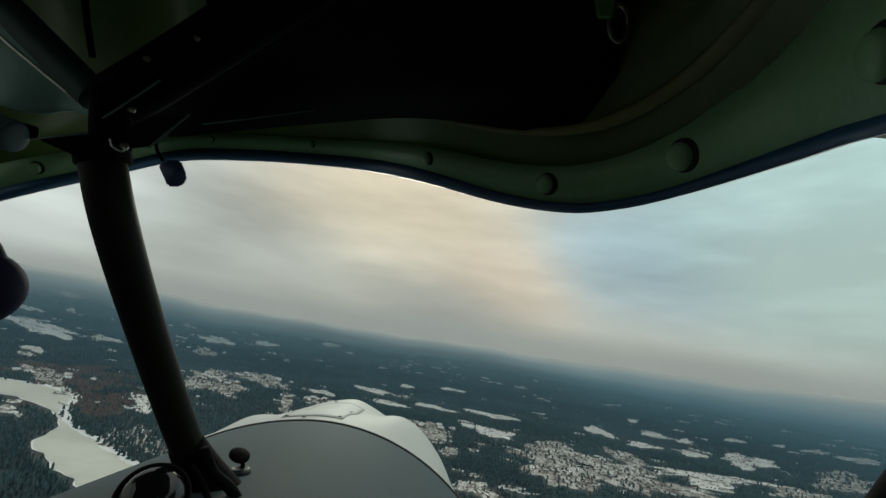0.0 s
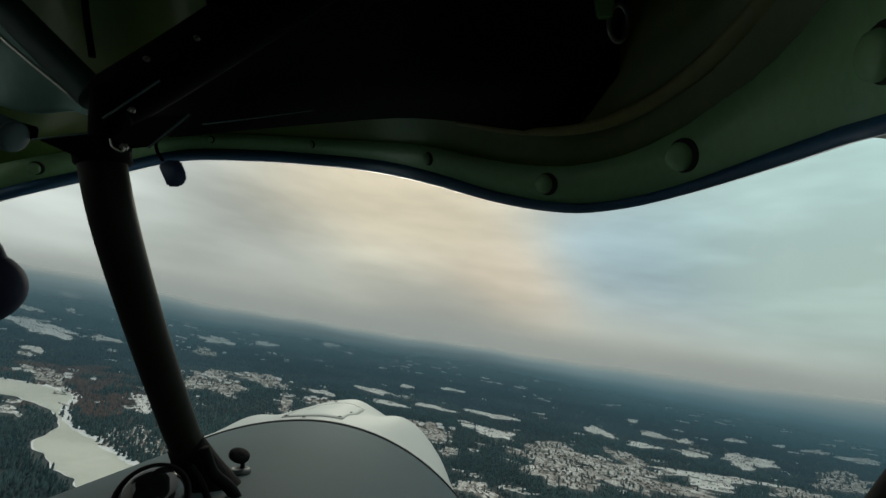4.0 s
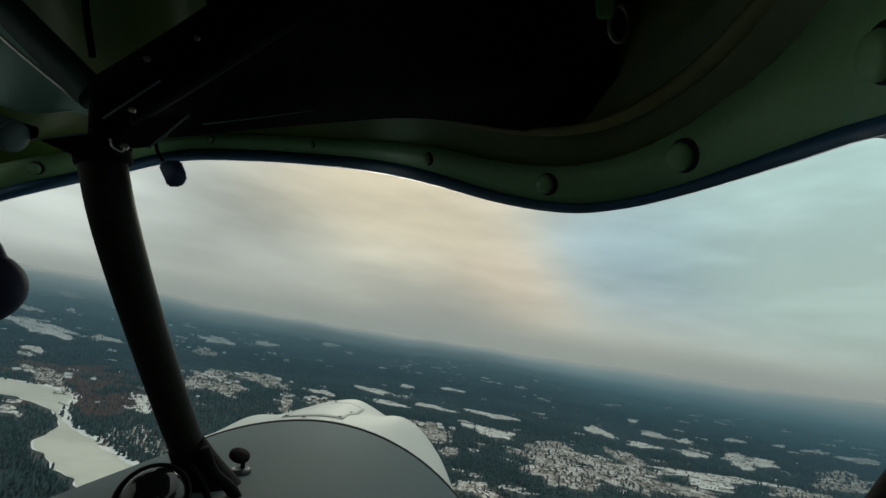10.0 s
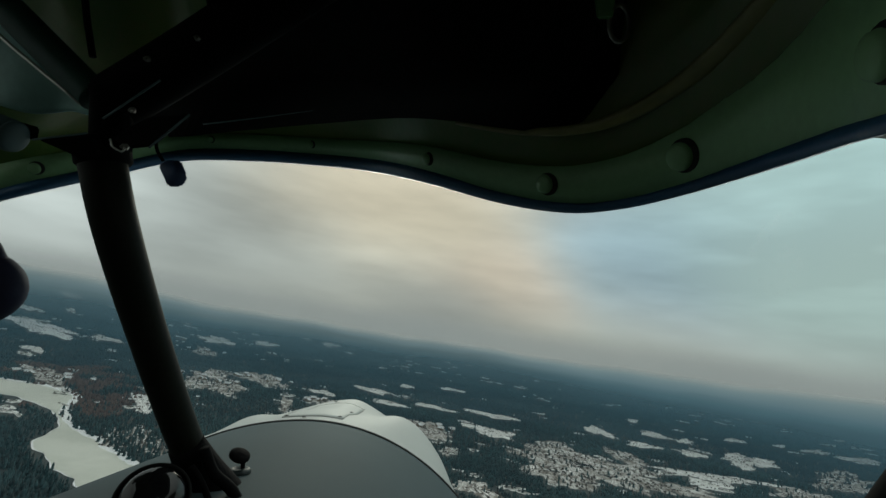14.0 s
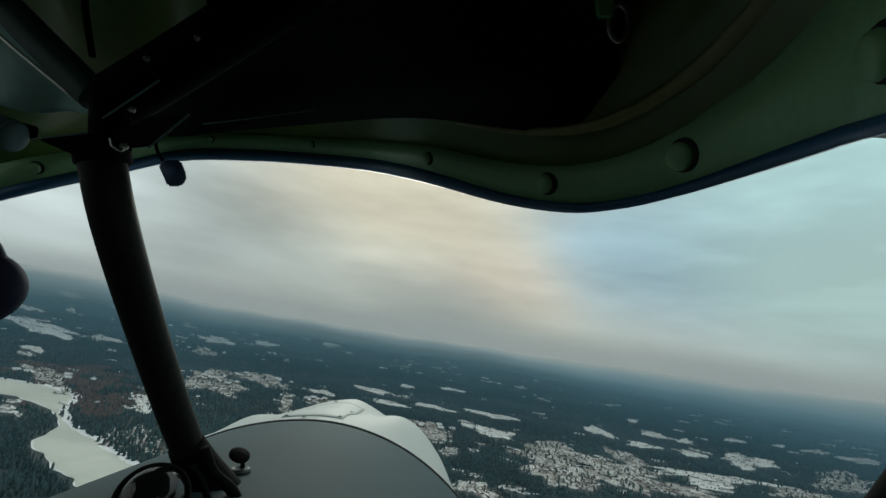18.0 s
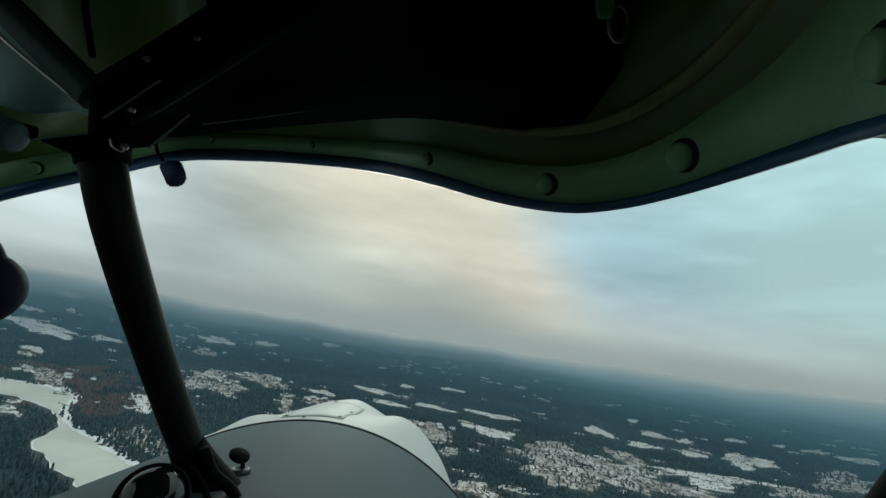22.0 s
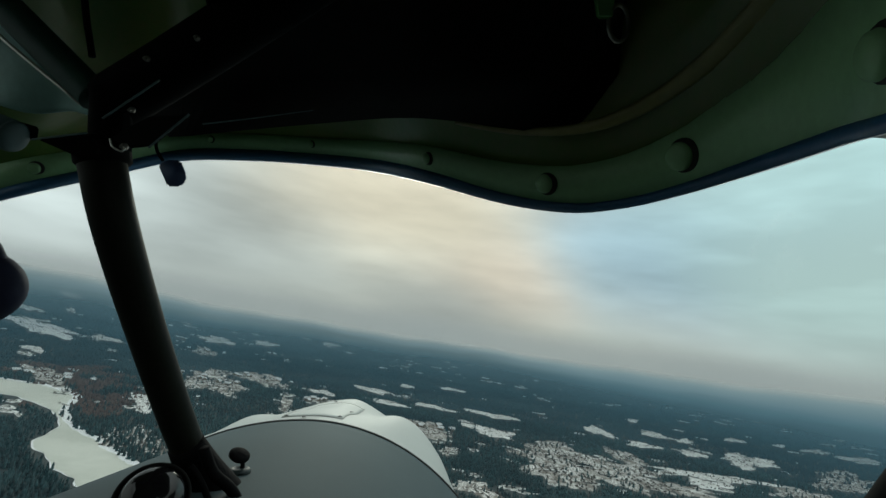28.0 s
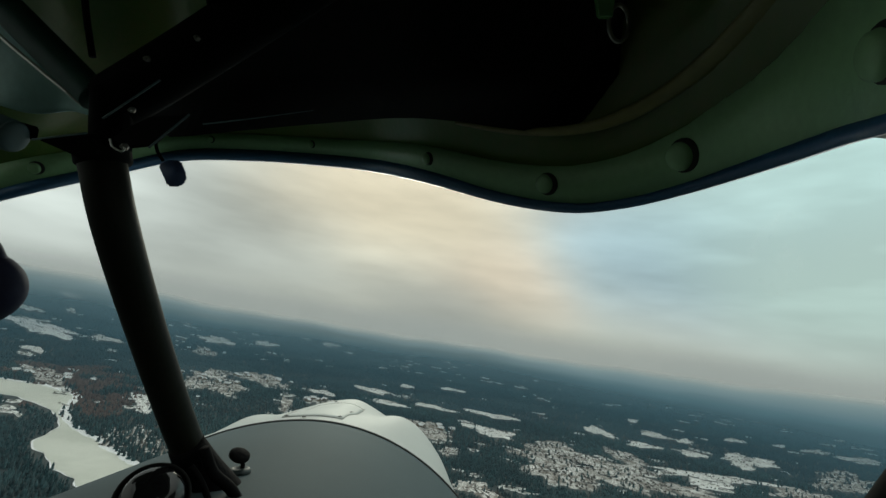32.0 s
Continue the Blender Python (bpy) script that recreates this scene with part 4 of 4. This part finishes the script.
# black plate paints the shade of the gap behind the tube end
part("gap_shade", slab([(-0.45, 0.432, 0.135), (-0.395, 0.432, 0.119), (-0.397, 0.432, 0.107), (-0.45, 0.432, 0.110)], 0.002), M_PLATE, wing_root, "black plate painting the shade in the gap behind the tube end", smooth=False)
part("cord", tube([(-0.365, 0.45, 0.27), (-0.362, 0.45, 0.235), (-0.356, 0.45, 0.195)], 0.0032, 8, 20), M_TAPE, wing_root, "thin black hanging cord")

shackle = thing("roof_shackle", CABIN, "small steel shackle hanging from the headliner", "shackle")
ring = bmesh.new()
for k in range(20):
    a0 = 2 * math.pi * k / 20
    for j in range(8):
        b0 = 2 * math.pi * j / 8
        ring.verts.new(((0.007 + 0.0016 * math.cos(b0)) * math.cos(a0), 0.0016 * math.sin(b0), (0.013 + 0.0016 * math.cos(b0)) * math.sin(a0)))
ring.verts.ensure_lookup_table()
for k in range(20):
    for j in range(8):
        ring.faces.new([ring.verts[q] for q in (k * 8 + j, k * 8 + (j + 1) % 8, ((k + 1) % 20) * 8 + (j + 1) % 8, ((k + 1) % 20) * 8 + j)])
bmesh.ops.translate(ring, verts=ring.verts, vec=(0.123, 0.31, 0.158))
part("ring", ring, M_STEEL, shackle)
part("tab", slab([(0.107, 0.31, 0.160), (0.118, 0.31, 0.160), (0.120, 0.31, 0.176), (0.105, 0.31, 0.176)], 0.003), M_TRIM, shackle, "olive mounting tab", smooth=False)

sensor = thing("hanging_sensor", CABIN @ pose(0, 0, 0.0025), "small navy plastic sensor box hanging from a wire", "sensor")
part("housing", slab([(-0.3225, 0.50, 0.0925), (-0.3130, 0.50, 0.0985), (-0.2980, 0.50, 0.0975), (-0.2915, 0.50, 0.0820), (-0.2920, 0.50, 0.0745), (-0.2985, 0.50, 0.0685), (-0.3120, 0.50, 0.0685)], 0.006, 0.002), M_SENSOR, sensor)
part("wire", tube([(-0.324, 0.50, 0.125), (-0.323, 0.50, 0.110), (-0.316, 0.50, 0.097)], 0.0018, 8, 14), M_TAPE, sensor, "thin black wire")

knob = thing("round_mirror", CABIN, "dark navy rounded mirror housing on a short arm", "mirror")
kb = bmesh.new()
bmesh.ops.create_icosphere(kb, subdivisions=4, radius=1.0)
for v in kb.verts:
    v.co = Vector((-0.5205 + 0.046 * v.co.x, 0.50 + 0.030 * v.co.y, -0.043 + 0.043 * v.co.z * (1 - 0.12 * v.co.x)))
part("housing", kb, M_NAVY, knob)
part("arm", tube([(-0.56, 0.52, 0.04), (-0.512, 0.50, 0.004), (-0.500, 0.50, -0.022)], 0.0095, 14, 14), M_NAVY, knob)

compass = thing("compass", CABIN, "round black glossy magnetic compass with bezel", "compass")
aim = onto((-0.299, 0.455, -0.2585), (0.42, -0.62, 0.66)) @ Matrix.Scale(0.86, 4)
part("case", lathe([(0.030, -0.045), (0.038, -0.040), (0.0405, -0.01), (0.0405, 0.006), (0.037, 0.009), (0.034, 0.004)], 40, aim), M_BLACK, compass)
part("bezel", lathe([(0.0405, 0.002), (0.0415, 0.006), (0.0395, 0.010), (0.0365, 0.010), (0.036, 0.002)], 40, aim), M_PLATE, compass, "black bezel ring")
part("dome", lathe([(0.036, 0.004), (0.035, 0.012), (0.030, 0.021), (0.021, 0.028), (0.010, 0.0315), (0.001, 0.032)], 48, aim), M_GLOSS, compass, "dark glossy dome")

wing = thing("wing", CABIN, "pale grey fabric underside of the high wing", "wing")
part("underside", slab([(0.945, 0.25, 0.30), (2.6, 0.25, 0.20), (2.6, 1.0, 0.125), (0.945, 1.0, 0.250)], 0.05, 0.008), M_COWL, wing, smooth=False)

post = thing("door_post", CABIN, "near-black door post tube", "door post")
part("tube", tube([(0.578, 0.50, -0.190), (0.512, 0.50, -0.280), (0.462, 0.50, -0.348)], 0.020, 18, 14), M_BLACK, post)

# ---- the cowling ----
XC = -0.318
SLOPE = 0.225


def deck_z(x, y):
    q = abs(x - XC) / (0.375 if x > XC else 0.452)
    return -0.388 + SLOPE * (1.0 - y) - 0.175 * q ** 2.05 - 0.03 * q ** 6


deck = thing("cowling_deck", CABIN, "matt grey upper deck of the engine cowling", "cowling")
part("skin", loft([[(XC + s, y, deck_z(XC + s, y)) for s in np.linspace(-0.52, 0.52, 60)] for y in np.linspace(0.46, 1.0, 24)], 0.003), M_DECK, deck)
part("rear_joint", tube([(XC + s, 1.003, deck_z(XC + s, 1.0) + 0.0008) for s in np.linspace(-0.46, 0.46, 30)], 0.0022, 8, 90), M_LINE, deck, "dark joint between deck and nose cowl")
part("stripe", tube([(x, 0.93, deck_z(x, 0.93) + 0.001) for x in (-0.660, -0.650, -0.640, -0.630)], 0.0025, 8, 12), M_RED, deck, "short red stripe")


def nose_z(x, y):
    """The nose cowl: a flat-topped centre ridge with a rounded bulge over each row of cylinders."""
    s, f = x - XC, (y - 1.0) / 0.55
    rim = deck_z(x, 1.0)
    top = -0.388 - 0.2452 * (y - 1.0)
    body = rim - 0.010 - 0.130 * f - 1.50 * f * s * s
    side = s - 0.0246
    ridge = top + 0.0087 * f - (1.096 if side > 0 else 0.174) * side * side / (abs(side) + 0.05)
    left = top - 0.0117 - 17.0 * (s + 0.1806) ** 2 - 0.549 * max(0.0, f - 0.25) ** 2
    right = top - 0.016 + 0.0229 * f - 7.39 * (s - 0.1823) ** 2 - 0.62 * max(0.0, f - 0.4) ** 2
    k, forms = 32.0, (body, ridge, left, right)
    z = max(forms) + math.log(sum(math.exp(k * (v - max(forms))) for v in forms)) / k - 0.6 / k
    # the bulges grow out of the smooth rim
    w = min(1.0, max(0.0, f / 0.483))
    w = w * w * (3 - 2 * w)
    z = min((rim - 0.006 - 0.0472 * f) * (1 - w) + w * z, rim - 0.003 + 1.6 * (y - 1.0))
    return z - 3.6 * max(0.0, f - 0.86) ** 2 - 3.0 * max(0.0, abs(s) - 0.315) ** 1.5


nose = thing("nose_cowling", CABIN, "white painted nose cowling with bulges over the cylinders", "cowling")
part("skin", loft([[(XC + s, y, nose_z(XC + s, y)) for s in np.linspace(-0.46, 0.46, 84)] for y in np.linspace(1.006, 1.62, 44)], 0.003), M_COWL, nose)
HATCH = (XC - 0.068, XC + 0.078, 1.06, 1.36)
hatch = part("hatch", loft([[(x, y, nose_z(x, y) + 0.0006) for x in np.linspace(HATCH[0], HATCH[1], 14)] for y in np.linspace(HATCH[2], HATCH[3], 12)], 0.0004), M_COWL, nose, "white oil inspection hatch")
ends = [(HATCH[0], HATCH[2]), (HATCH[1], HATCH[2]), (HATCH[1], HATCH[3]), (HATCH[0], HATCH[3])]
for (x0, y0), (x1, y1) in zip(ends, ends[1:] + ends[:1]):
    run = [(x0 + (x1 - x0) * k / 9, y0 + (y1 - y0) * k / 9) for k in range(10)]
    part("seam", tube([(x, y, nose_z(x, y) + 0.0012) for x, y in run], 0.0006, 6, 24), M_SEAM, hatch, "dark seam of the hatch")
for x, y in ((XC - 0.060, 1.07), (XC - 0.010, 1.045), (XC + 0.068, 1.075), (XC + 0.066, 1.22), (XC - 0.020, 1.40)):
    part("fastener", lathe([(0.0050, 0), (0.0050, 0.0008), (0.004, 0.0014), (0.001, 0.0014)], 14, onto((x, y, nose_z(x, y) + 0.0022), (0, 0.2, 1))), M_LINE, hatch, "small round fastener")

filler = thing("tank_vent", CABIN, "small black capped vent on the cowling deck", "vent")
fx, fy = -0.273, 0.592
fz = deck_z(fx, fy)
part("flange", lathe([(0.0150, -0.002), (0.0155, 0.002), (0.013, 0.005), (0.008, 0.006), (0.006, 0.003)], 28, onto((fx, fy, fz), (0.03, 0.22, 1))), M_FLANGE, filler, "dark teal metal flange")
part("stem", tube([(fx + 0.005, fy, fz + 0.002), (fx + 0.006, fy, fz + 0.018)], 0.003, 10, 6), M_GLOSS, filler)
part("cap", lathe([(0.002, -0.006), (0.010, -0.005), (0.0148, -0.001), (0.0148, 0.002), (0.010, 0.005), (0.001, 0.006)], 28, onto((fx + 0.001, fy, fz + 0.0225), (0.45, -0.12, 0.88)) @ Matrix.Scale(0.92, 4)), M_TAPE, filler, "round black cap")

prop = thing("propeller", CABIN, "two-bladed dark propeller standing level, lowered out of the camera's view", "propeller")
# hub set below the nose so the blades stay out of the camera's view
HUB = Vector((XC, 1.78, -1.10))
part("spinner", lathe([(0.11, 0), (0.105, 0.05), (0.08, 0.12), (0.04, 0.17), (0.002, 0.19)], 28, onto(HUB, (0, 1, -0.225))), M_COWL, prop, "white spinner")
for s in (-1, 1):
    rows = []
    for k in range(12):
        q = k / 11
        c, tw = 0.075 * (0.7 + 0.9 * q - 1.1 * q * q), 0.7 - 0.5 * q
        rows.append([HUB + Vector((s * (0.09 + 0.75 * q), 0.05 + w * c * math.sin(tw), -0.01 + s * w * c * math.cos(tw))) for w in (-1, -0.5, 0, 0.5, 1)])
    part("blade", loft(rows, 0.012), M_BLACK, prop, "dark propeller blade")
